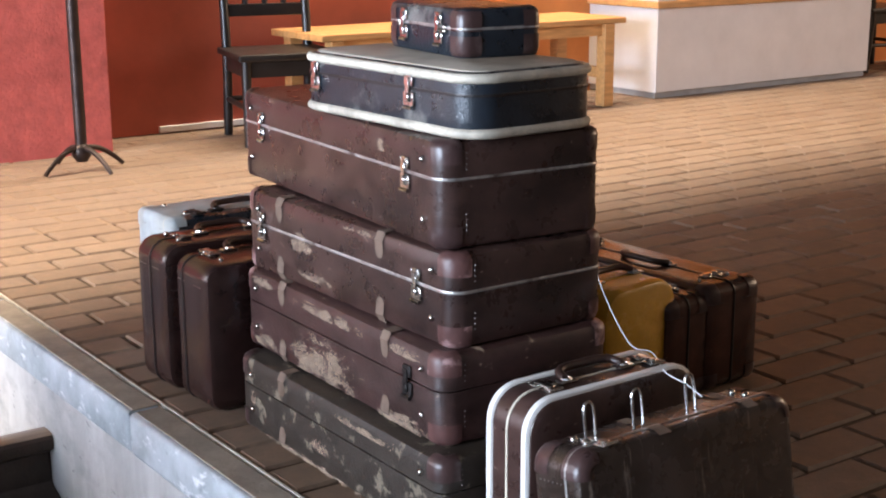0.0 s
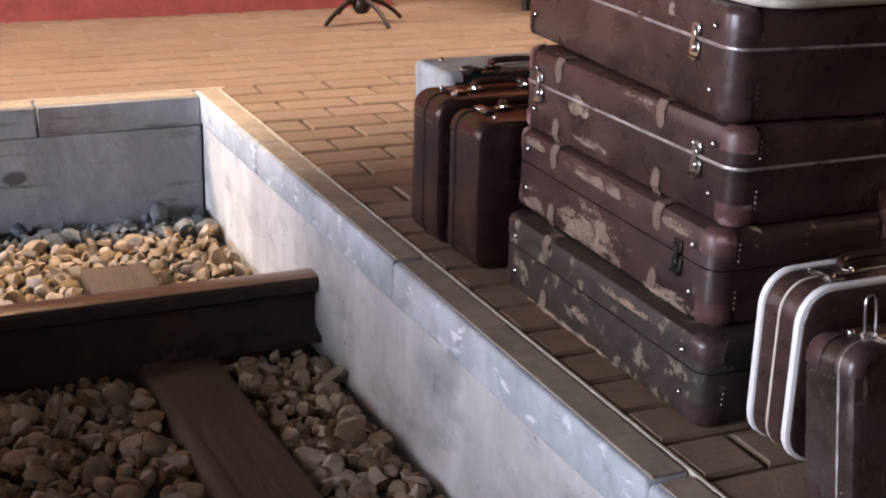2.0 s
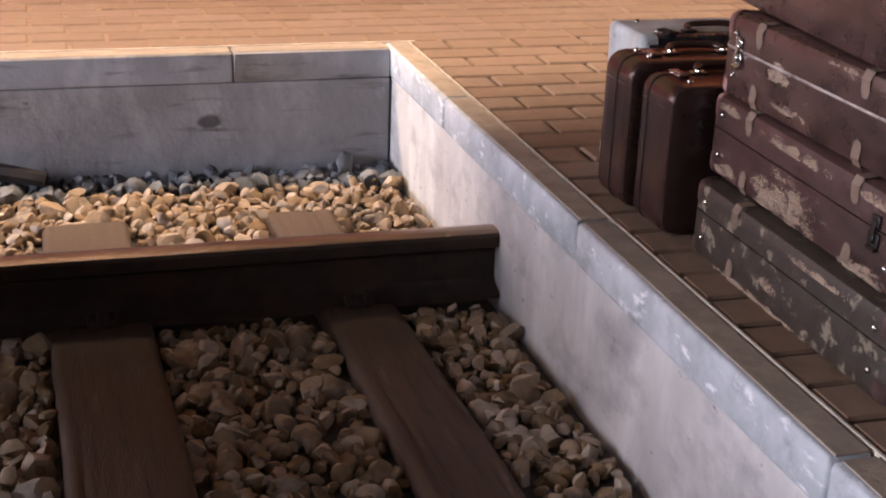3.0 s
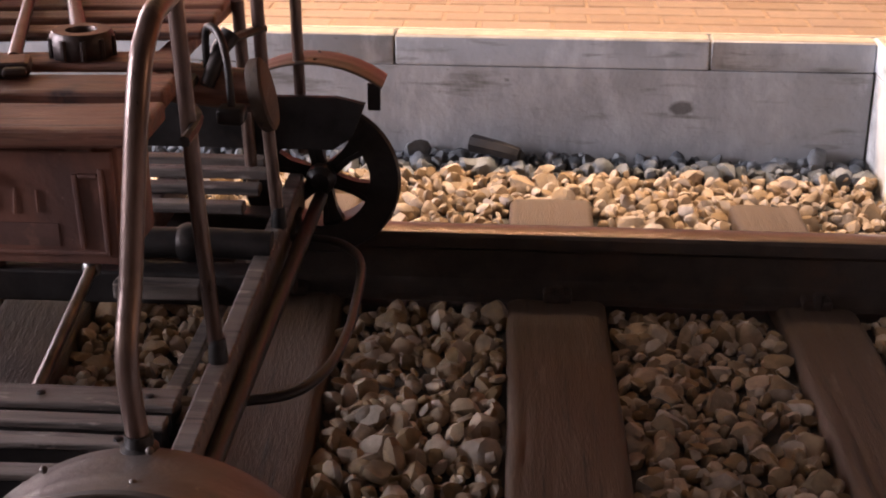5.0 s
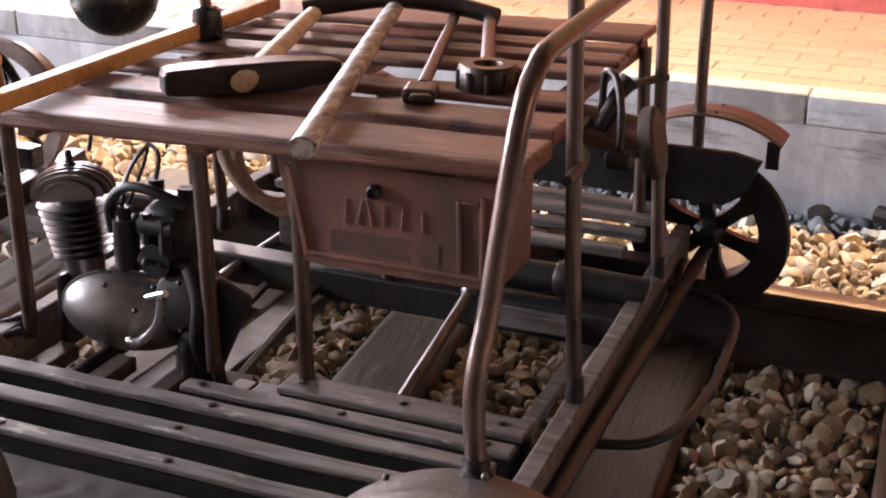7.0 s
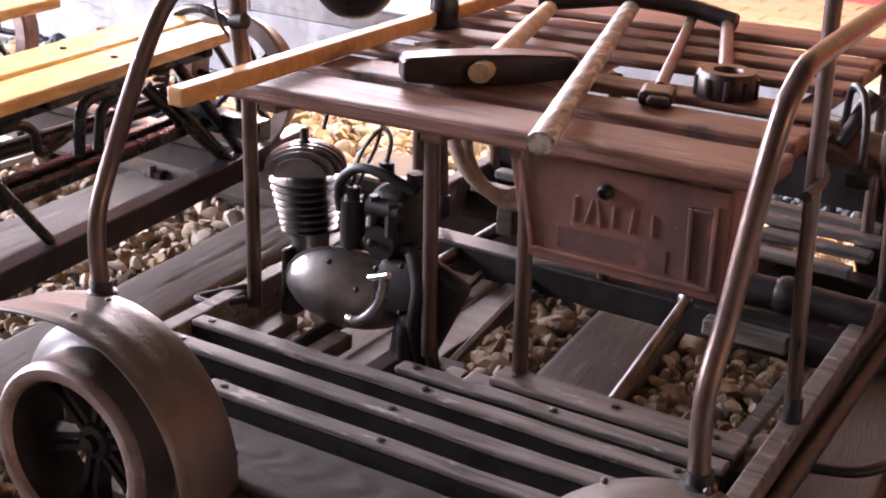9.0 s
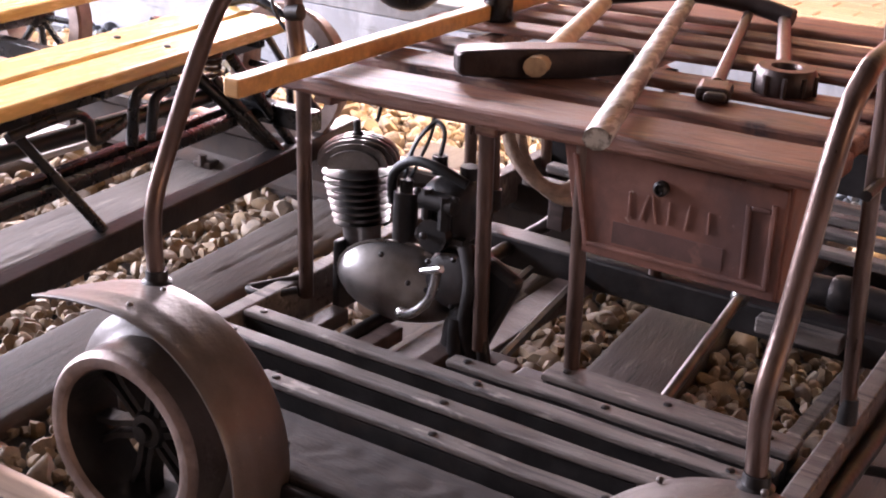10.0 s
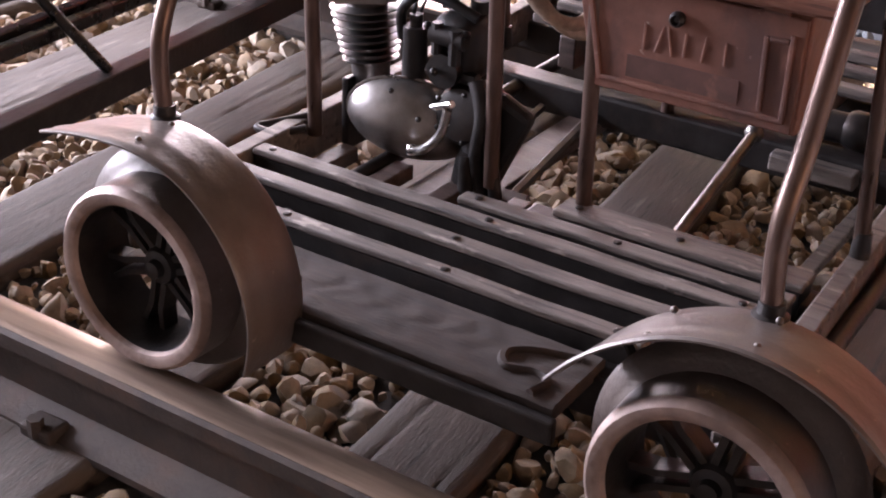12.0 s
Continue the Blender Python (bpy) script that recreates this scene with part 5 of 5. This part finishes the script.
wpart("coil_can", bm, DARKSTEEL, trolley, "small dark ignition can", smooth=50)
bm = bmesh.new()
bx(bm, -2.06, -0.20, 0.075, -1.975, -0.11, 0.185, bevel=0.028, seg=3)
tube(bm, [(-2.045, -0.205, 0.155), (-1.985, -0.205, 0.155)], 0.016, 10)
tube(bm, [(-2.035, -0.208, 0.125), (-2.035, -0.208, 0.175)], 0.009, 8)
tube(bm, [(-2.000, -0.210, 0.115), (-2.000, -0.210, 0.17)], 0.011, 8)
tube(bm, [(-2.02, -0.215, 0.10), (-2.02, -0.10, 0.10)], 0.028, 14)
tube(bm, [(-2.045, -0.16, 0.185), (-2.045, -0.16, 0.215)], 0.013, 10)
tube(bm, [(-1.995, -0.15, 0.185), (-1.995, -0.15, 0.205)], 0.016, 10)
tube(bm, [(-2.06, -0.19, 0.09), (-1.97, -0.19, 0.09)], 0.012, 8)
carb = wpart("carburettor", bm, DARKSTEEL, trolley, "dark cluttered carburettor", smooth=40)
for q in ((-2.055, -0.206, 0.165), (-2.0, -0.205, 0.13), (-1.985, -0.206, 0.165), (-2.03, -0.222, 0.10)):
    wpart("screw", ball(bmesh.new(), q, 0.007, 8), DARKSTEEL, carb, smooth=60)
bm = bmesh.new()
tube(bm, arc([(-2.125, -0.17, 0.12), (-2.12, -0.18, 0.17), (-2.08, -0.19, 0.205), (-2.03, -0.19, 0.205), (-1.98, -0.18, 0.185)], 6), 0.0085, 8)
wpart("air_hose", bm, RUBBER, trolley, "black curved air hose", smooth=60)
for pts, r in (([(-2.19, -0.13, 0.235), (-2.20, -0.10, 0.265), (-2.22, -0.05, 0.285), (-2.25, 0.0, 0.30)], 0.0035), ([(-2.105, -0.17, 0.165), (-2.095, -0.16, 0.22), (-2.07, -0.14, 0.26), (-2.045, -0.15, 0.25), (-2.045, -0.16, 0.215)], 0.0038), ([(-2.10, -0.16, 0.165), (-2.09, -0.12, 0.23), (-2.12, -0.06, 0.27), (-2.18, 0.0, 0.295)], 0.003)):
    wpart("cable", tube(bmesh.new(), arc(pts, 6), r, 6), RUBBER, trolley, "thin black control cable", smooth=60)
bm = bmesh.new()
bx(bm, -2.235, -0.185, -0.10, -2.222, -0.095, 0.03, bevel=0.004)
bx(bm, -2.235, -0.185, -0.015, -2.15, -0.10, -0.002, bevel=0.004)
bx(bm, -2.235, -0.112, -0.10, -2.16, -0.10, 0.0, bevel=0.004)
brk = wpart("motor_bracket", bm, DARKSTEEL, trolley, "black folded steel motor bracket")
for q in ((-2.19, -0.16, 0.0), (-2.165, -0.125, 0.0), (-2.237, -0.15, 0.012)):
    wpart("bracket_bolt", ball(bmesh.new(), q, 0.008, 8), ALLOY, brk, smooth=60)
bm = bmesh.new()
disc(bm, [(0.02, -0.055), (0.046, -0.05), (0.05, -0.03), (0.05, 0.02), (0.042, 0.034), (0.02, 0.04)], 20, Matrix.Translation((-1.985, -0.18, 0.03)) @ Matrix.Rotation(radians(80), 4, "X"))
disc(bm, [(0.012, -0.07), (0.03, -0.06), (0.034, 0.0), (0.028, 0.05), (0.012, 0.055)], 16, Matrix.Translation((-1.965, -0.19, -0.055)) @ Matrix.Rotation(radians(12), 4, "Y"))
gear = wpart("gearbox", bm, DARKSTEEL, trolley, "black oily gearbox housing", smooth=40)
for k in range(5):
    a = radians(72 * k)
    wpart("gearbox_bolt", ball(bmesh.new(), (-1.985 + 0.042 * math.cos(a), -0.222, 0.035 + 0.042 * math.sin(a)), 0.005, 6), DARKSTEEL, gear, smooth=60)
bm = bmesh.new()
bx(bm, -0.036, -0.016, -0.115, 0.036, 0.016, 0.10, bevel=0.012, seg=2, m=pose(-1.935, -0.192, -0.02, 0, 24, 0))
bx(bm, -0.03, -0.03, -0.05, 0.03, 0.03, 0.02, bevel=0.01, seg=1, m=pose(-1.89, -0.20, -0.10, 0, 10, 20))
wpart("chain_case", bm, RUBBER, gear, "oily black chain case")
bm = bmesh.new()
tube(bm, arc([(-1.955, -0.215, 0.10), (-1.935, -0.225, 0.05), (-1.945, -0.22, -0.03), (-1.93, -0.215, -0.10), (-1.945, -0.21, -0.17)], 5), 0.014, 8)
wpart("chain_cover", bm, DARKSTEEL, trolley, "black bent chain guard tube", smooth=50)
wpart("pedal_rod", tube(bmesh.new(), [(-1.93, -0.22, 0.05), (-1.90, -0.225, -0.10)], 0.011, 8), DARKSTEEL, trolley, smooth=50)
wpart("drain_pipe", tube(bmesh.new(), [(-1.96, -0.22, -0.02), (-1.955, -0.23, -0.20)], 0.015, 10), DARKSTEEL, trolley, smooth=50)
bm = bmesh.new()
tube(bm, arc([(-2.27, -0.22, -0.035), (-2.31, -0.26, -0.045), (-2.33, -0.29, -0.05), (-2.29, -0.29, -0.05), (-2.25, -0.26, -0.04)], 5), 0.007, 8)
wpart("bent_lever", bm, DARKSTEEL, trolley, "bent iron foot lever", smooth=50)
bm = bmesh.new()
for k in (0, 1):
    pts = [(-1.915 + 0.012 * k + 0.062 * math.cos(a), -0.06 + 0.05 * math.sin(a) + 0.02 * k, 0.232 - 0.045 * math.cos(a) + 0.03 * math.sin(a) - 0.018 * k) for a in np.linspace(0, 2 * math.pi, 24, endpoint=False)]
    tube(bm, pts, 0.0115, 8, closed=True)
tagged(part("rope_coil", bm, ROPE, smooth=60), "coil of pale thick rope hung beside the locker", "rope")
bm = bmesh.new()
ball(bm, (-2.47, 0.36, 0.390), 0.088, 28)
tube(bm, [(-2.47, 0.36, 0.42), (-2.235, 0.30, 0.43)], 0.010, 8)
lampball = wpart("round_tank", bm, BLACKMETAL, trolley, "glossy black round tank on the post", smooth=60)
bm = bmesh.new()
disc(bm, [(0.028, 0.0), (0.030, 0.01), (0.026, 0.06), (0.018, 0.065)], 14, Matrix.Translation((-2.225, 0.30, 0.328)))
wpart("post_clamp", bm, BLACKMETAL, trolley, smooth=40)

# ---- tools lying on the rack ----
def rod_thing(name, label, cat, a, b, r, material, head=None):
    a, b = Vector(a), Vector(b)
    mid = (a + b) / 2
    t = thing(name, label, cat, Matrix.Translation((mid.x, mid.y, mid.z - r)), "tools on the rack")
    bm = bmesh.new()
    n = 9
    pts = [a.lerp(b, k / (n - 1)) for k in range(n)]
    tube(bm, pts, r, 10, r1=r * 0.9)
    bmesh.ops.scale(bm, vec=(1, 1, 0.85), verts=bm.verts, space=Matrix.Translation((0, 0, -mid.z)))
    wpart("handle", bm, material, t, smooth=50)
    return t


DZ = deck_z(-2.2) + 0.026
bar = thing("wooden_bar", "square yellow wooden bar laid across the rack", "wooden bar", pose(-2.22, -0.1, DZ), "tools on the rack")
bm = bmesh.new()
bx(bm, -0.015, -0.455, 0.001, 0.015, 0.60, 0.030, bevel=0.004, m=pose(-2.232, 0.0, DZ, 0, 0, 1.5))
wpart("bar", bm, PINE, bar)
Z1 = deck_z(-1.98) + 0.025
ham = rod_thing("sledgehammer", "sledgehammer with a long black head and pale ash handle", "hammer", (-1.926, -0.090, Z1 + 0.026), (-2.082, 0.45, Z1 + 0.026), 0.019, HANDLEWOOD)
bm = bmesh.new()
mm = pose(-1.937, -0.036, Z1 + 0.0255, 0, 0, 44.5)
ring = lambda s, w, h: [mm @ Vector((s, y, z)) for y, z in ((-w, -h), (w, -h), (w, h), (-w, h))]
loft(bm, [ring(-0.145, 0.016, 0.014), ring(-0.138, 0.022, 0.020), ring(-0.05, 0.025, 0.024), ring(0.05, 0.025, 0.024), ring(0.13, 0.018, 0.018), ring(0.145, 0.006, 0.014)])
bmesh.ops.bevel(bm, geom=bm.edges[:], offset=0.003, segments=1, affect="EDGES")
wpart("head", bm, IRON, ham, "heavy black iron head")
Z2 = deck_z(-1.75) + 0.025
pick = rod_thing("pickaxe", "pickaxe with a weathered grey wooden handle", "pickaxe", (-1.674, -0.375, Z2 + 0.023), (-1.966, 0.58, Z2 + 0.023), 0.019, GREYHANDLE)
bm = bmesh.new()
tube(bm, arc([(-2.13, 0.50, Z2 + 0.016), (-2.04, 0.55, Z2 + 0.030), (-1.96, 0.565, Z2 + 0.040), (-1.85, 0.60, Z2 + 0.030), (-1.76, 0.60, Z2 + 0.016)], 5), 0.018, 8)
wpart("head", bm, IRON, pick, "curved black iron pick head", smooth=50)
wr = rod_thing("spanner", "long dark steel open-ended spanner", "spanner", (-1.680, 0.04, Z2 + 0.014), (-1.850, 0.61, Z2 + 0.012), 0.011, IRON)
bm = bmesh.new()
bx(bm, -0.026, -0.045, 0.001, 0.026, 0.02, 0.024, bevel=0.008, m=pose(-1.671, 0.012, Z2, 0, 0, 16))
bx(bm, -0.012, -0.062, 0.006, 0.022, -0.03, 0.020, bevel=0.006, m=pose(-1.671, 0.012, Z2, 0, 0, 16))
wpart("jaw", bm, IRON, wr, "open spanner jaw")
rt = rod_thing("ring_wrench", "heavy black ring wrench with a ratchet head", "wrench", (-1.615, 0.15, Z2 + 0.016), (-1.78, 0.61, Z2 + 0.012), 0.013, IRON)
bm = bmesh.new()
mz = Matrix.Translation((-1.598, 0.108, Z2 + 0.001))
lathe(bm, [(0.022, 0.0), (0.046, 0.0), (0.048, 0.006), (0.048, 0.034), (0.043, 0.042), (0.024, 0.042), (0.022, 0.036), (0.022, 0.0)], 24, mz)
ring_head = wpart("ring_head", bm, IRON, rt, "ribbed ring head", smooth=40)
for k in range(10):
    a = 2 * math.pi * k / 10
    rib = tube(bmesh.new(), [mz @ Vector((0.048 * math.cos(a), 0.048 * math.sin(a), 0.004)), mz @ Vector((0.048 * math.cos(a), 0.048 * math.sin(a), 0.034))], 0.0045, 6)
    wpart("rib", rib, IRON, ring_head)

# ---- the second, hand-driven trolley with yellow benches ----
hand = thing("hand_rail_trolley", "black iron hand rail trolley with yellow varnished bench planks", "rail trolley", pose(-3.3, 0.3, ZR))
SKEW = pose(-3.06, 0, 0, 0, 0, 6.5)
for x0, w, y1 in ((0.035, 0.118, 0.70), (-0.105, 0.118, 0.74), (-0.55, 0.13, 0.74)):
    bm = bmesh.new()
    bx(bm, x0 - w / 2, -0.75, 0.112, x0 + w / 2, y1, 0.142, bevel=0.007, seg=3, m=SKEW)
    pl = wpart("bench_plank", bm, YELLOWPINE, hand, "yellow varnished bench plank")
    for y in (-0.3, 0.28):
        bm = bmesh.new()
        disc(bm, [(0.009, 0.142), (0.008, 0.146), (0.003, 0.147)], 8, SKEW @ Matrix.Translation((x0, y, 0)))
        wpart("plank_bolt", bm, DARKSTEEL, pl)
for x in (-0.02, -0.26):
    bm = bmesh.new()
    bx(bm, x - 0.016, -0.78, 0.052, x + 0.016, 0.72, 0.078, bevel=0.003, m=SKEW)
    wpart("bench_bearer", bm, BLACKMETAL, hand, "black iron bench bearer")
for y in (-0.5, 0.05, 0.62):
    bm = bmesh.new()
    bx(bm, -0.27, y - 0.014, 0.079, 0.06, y + 0.014, 0.111, bevel=0.003, m=SKEW)
    wpart("bench_cleat", bm, BLACKMETAL, hand, "black iron cleat under the planks")
for pts, r in (([(-2.99, 0.10, -0.03), (-2.99, 0.106, 0.03), (-2.99, 0.115, 0.072), (-2.99, 0.148, 0.088), (-2.99, 0.24, 0.088)], 0.013), ([(-2.99, 0.155, -0.03), (-2.99, 0.165, 0.03), (-2.99, 0.175, 0.06), (-2.99, 0.21, 0.075)], 0.012), ([(-2.96, -0.25, 0.072), (-2.96, -0.187, 0.08), (-2.96, -0.138, 0.084), (-2.96, -0.082, 0.084), (-2.96, -0.046, 0.06), (-2.96, -0.036, 0.018), (-2.96, 0.017, 0.026), (-2.97, 0.06, 0.035)], 0.0105)):
    wpart("bracket", tube(bmesh.new(), arc(pts, 5), r, 8), BLACKMETAL, hand, "curved black iron bracket", smooth=50)
bm = bmesh.new()
bx(bm, -3.40, 0.04, -0.112, -3.24, 0.26, -0.098, bevel=0.003)
plate = wpart("foot_plate", bm, WHITE, hand, "pale foot plate with square holes")
for x, y in ((-3.325, 0.18), (-3.275, 0.19)):
    wpart("square_hole", box(x - 0.016, y - 0.016, -0.0975, x + 0.016, y + 0.016, -0.094), BLACKMETAL, plate)
for x, z in ((0.0, -0.058), (0.045, -0.066), (-0.55, -0.06)):
    bm = bmesh.new()
    bx(bm, x - 0.014, -0.8, z - 0.03, x + 0.014, 0.62, z, bevel=0.004, m=SKEW)
    wpart("frame_bar", bm, BLACKMETAL, hand, "black frame bar")
for y in (-0.62, 0.62):
    bm = bmesh.new()
    bx(bm, -4.2, y - 0.025, -0.10, -2.9, y + 0.025, -0.05, bevel=0.004)
    wpart("side_bar", bm, BLACKMETAL, hand, "black frame bar")
bm = bmesh.new()
bx(bm, -0.025, -1.0, -0.05, 0.025, 0.95, 0.01, bevel=0.004, m=pose(-2.915, 0.0, -0.165, 0, 0, 7))
wpart("draw_bar", bm, DARKSTEEL, hand, "dark iron bar low over the ballast")
for p0, p1, r in (((-3.06, -0.16, 0.05), (-2.903, -0.07, -0.155), 0.012), ((-3.128, 0.45, 0.03), (-3.0, 0.60, -0.165), 0.017), ((-3.09, 0.47, 0.03), (-2.985, 0.60, -0.165), 0.010), ((-3.064, 0.50, 0.08), (-3.0, 0.66, -0.165), 0.014)):
    wpart("strut", tube(bmesh.new(), [p0, Vector(p0).lerp(Vector(p1), 0.5), p1], r, 8), BLACKMETAL, hand, "slanting black strut", smooth=50)
bm = bmesh.new()
tube(bm, [(-3.105 + 0.017 * math.cos(t), 0.485 + 0.017 * math.sin(t), 0.005 + 0.0024 * t) for t in np.linspace(0, 2 * math.pi * 6, 90)], 0.0055, 6)
wpart("coil_spring", bm, PIPE, hand, "worn coil spring", smooth=60)
for y, x in ((0.80, -3.12), (-0.80, -3.12), (0.80, -4.05), (-0.80, -4.05)):
    m = Matrix.Translation((x, y - 0.03 * (1 if y > 0 else -1), ZR + 0.16)) @ Matrix.Rotation(radians(-90 if y > 0 else 90), 4, "X") @ Matrix.Diagonal((0.82, 0.82, 1, 1))
    bm = bmesh.new()
    lathe(bm, [(0.172, 0.0), (0.222, -0.004), (0.226, 0.006), (0.205, 0.014), (0.20, 0.02), (0.196, 0.07), (0.172, 0.072), (0.168, 0.035), (0.172, 0.0)], 40, m)
    w = wpart("wheel_rim", bm, RIM, hand, "rusty spoked wheel", smooth=35)
    bm = bmesh.new()
    disc(bm, [(0.02, -0.02), (0.036, -0.01), (0.034, 0.05), (0.02, 0.06)], 16, m)
    wpart("hub", bm, BLACKMETAL, w, smooth=40)
    for k in range(8):
        a = 2 * math.pi * k / 8
        d = Vector((math.cos(a), math.sin(a), 0))
        wpart("spoke", tube(bmesh.new(), [m @ (d * 0.03 + Vector((0, 0, 0.02))), m @ (d * 0.172 + Vector((0, 0, 0.03)))], 0.010, 6), BLACKMETAL, w)
for x in (-3.12, -4.05):
    bm = bmesh.new()
    tube(bm, [(x, -0.78, ZR + 0.16), (x, 0.78, ZR + 0.16)], 0.02, 10)
    wpart("axle", bm, BLACKMETAL, hand, smooth=50)
bm = bmesh.new()
tube(bm, arc([(-3.30, 0.72, 0.11), (-3.235, 0.72, 0.158), (-3.15, 0.72, 0.165), (-3.06, 0.72, 0.12), (-3.0, 0.72, 0.03)], 5), 0.013, 8)
wpart("wheel_guard", bm, BLACKMETAL, hand, "black iron guard over the wheel", smooth=50)
bm = bmesh.new()
tube(bm, [(-2.264, -0.235, 0.31), (-2.282, -0.235, 0.40), (-2.287, -0.235, 0.66)], 0.0145, 10)
post = wpart("lever_post", bm, PIPE, trolley, "upright brown tubular post", smooth=50)
wpart("post_lug", disc(bmesh.new(), [(0.008, -0.02), (0.013, -0.017), (0.013, 0.008), (0.008, 0.011)], 12, Matrix.Translation((-2.268, -0.245, 0.42)) @ Matrix.Rotation(radians(80), 4, "Y")), DARKSTEEL, post, "dark bolt and lug on the post", smooth=40)
wpart("post_cable", tube(bmesh.new(), arc([(-2.30, -0.235, 0.60), (-2.325, -0.24, 0.50), (-2.32, -0.24, 0.42), (-2.29, -0.235, 0.38)], 5), 0.003, 6), RUBBER, post, "thin black cable")
bm = bmesh.new()
tube(bm, [(-0.945, 1.640, PIT_FLOOR + 0.036), (-1.0, 1.655, PIT_FLOOR + 0.046), (-1.075, 1.690, PIT_FLOOR + 0.050)], 0.020, 7, r1=0.026)
tagged(part("iron_offcut", bm, DARKSTEEL, smooth=50), "rusty iron bar lying on the ballast by the wall", "iron bar")

# ---- pavers, row by row ----
def paver_mesh(L, W):
    c = 0.005
    V, F = [], []
    for ins, z in ((0, -0.03), (0, -c), (c, 0.0)):
        V += [(-L / 2 + ins, -W / 2 + ins, z), (L / 2 - ins, -W / 2 + ins, z), (L / 2 - ins, W / 2 - ins, z), (-L / 2 + ins, W / 2 - ins, z)]
    for k in (0, 4):
        F += [(k + j, k + (j + 1) % 4, k + 4 + (j + 1) % 4, k + 4 + j) for j in range(4)]
    F.append((8, 9, 10, 11))
    return V, F


PL, PW, GAP = 0.206, 0.105, 0.009
full, half = paver_mesh(PL - GAP, PW - GAP), paver_mesh(PL / 2 - GAP, PW - GAP)
meshes = []
for V, F in (full, half):
    me = bpy.data.meshes.new("paver")
    me.from_pydata(V, [], F)
    me.materials.append(BRICK)
    meshes.append(me)
prnd = random.Random(11)
near_list = []
joined = {"east": ([], []), "north": ([], [])}


def lay(x0, x1, y0, y1, key, parent):
    row = 0
    y = y0
    while y + PW <= y1 + 0.001:
        x = x0
        first_half = row % 2
        while x < x1 - 0.05:
            L = PL / 2 if (first_half and x == x0) or x + PL > x1 + 0.001 else PL
            mi = 1 if L < PL else 0
            cx, cy = x + L / 2, y + PW / 2
            z, tx, ty, tz = prnd.uniform(-0.002, 0.0008), prnd.uniform(-0.3, 0.3), prnd.uniform(-0.2, 0.2), prnd.uniform(-0.5, 0.5)
            mm = pose(cx, cy, z, tx, ty, tz)
            if key == "east" and x0 <= cx < 1.55 and -0.75 < cy < 1.83:
                piece("paver", meshes[mi], mm, parent)
            else:
                V, F = (half if mi else full)
                k = len(joined[key][0])
                joined[key][0].extend([tuple(mm @ Vector(v)) for v in V])
                joined[key][1].extend([tuple(i + k for i in f) for f in F])
            x += L
        y += PW
        row += 1


lay(0.074, 7.2, -4.886, 1.8341, "east", floor_east)
lay(-5.6, 7.2, 1.837, 3.34, "north", floor_north)
for key, parent in (("east", floor_east), ("north", floor_north)):
    me = bpy.data.meshes.new("paver_field")
    me.from_pydata(joined[key][0], [], joined[key][1])
    me.materials.append(BRICK)
    ob = new("paver_field", me)
    ob.parent = parent
    tagged(ob, "running rows of brown clay pavers", kind="stuff")
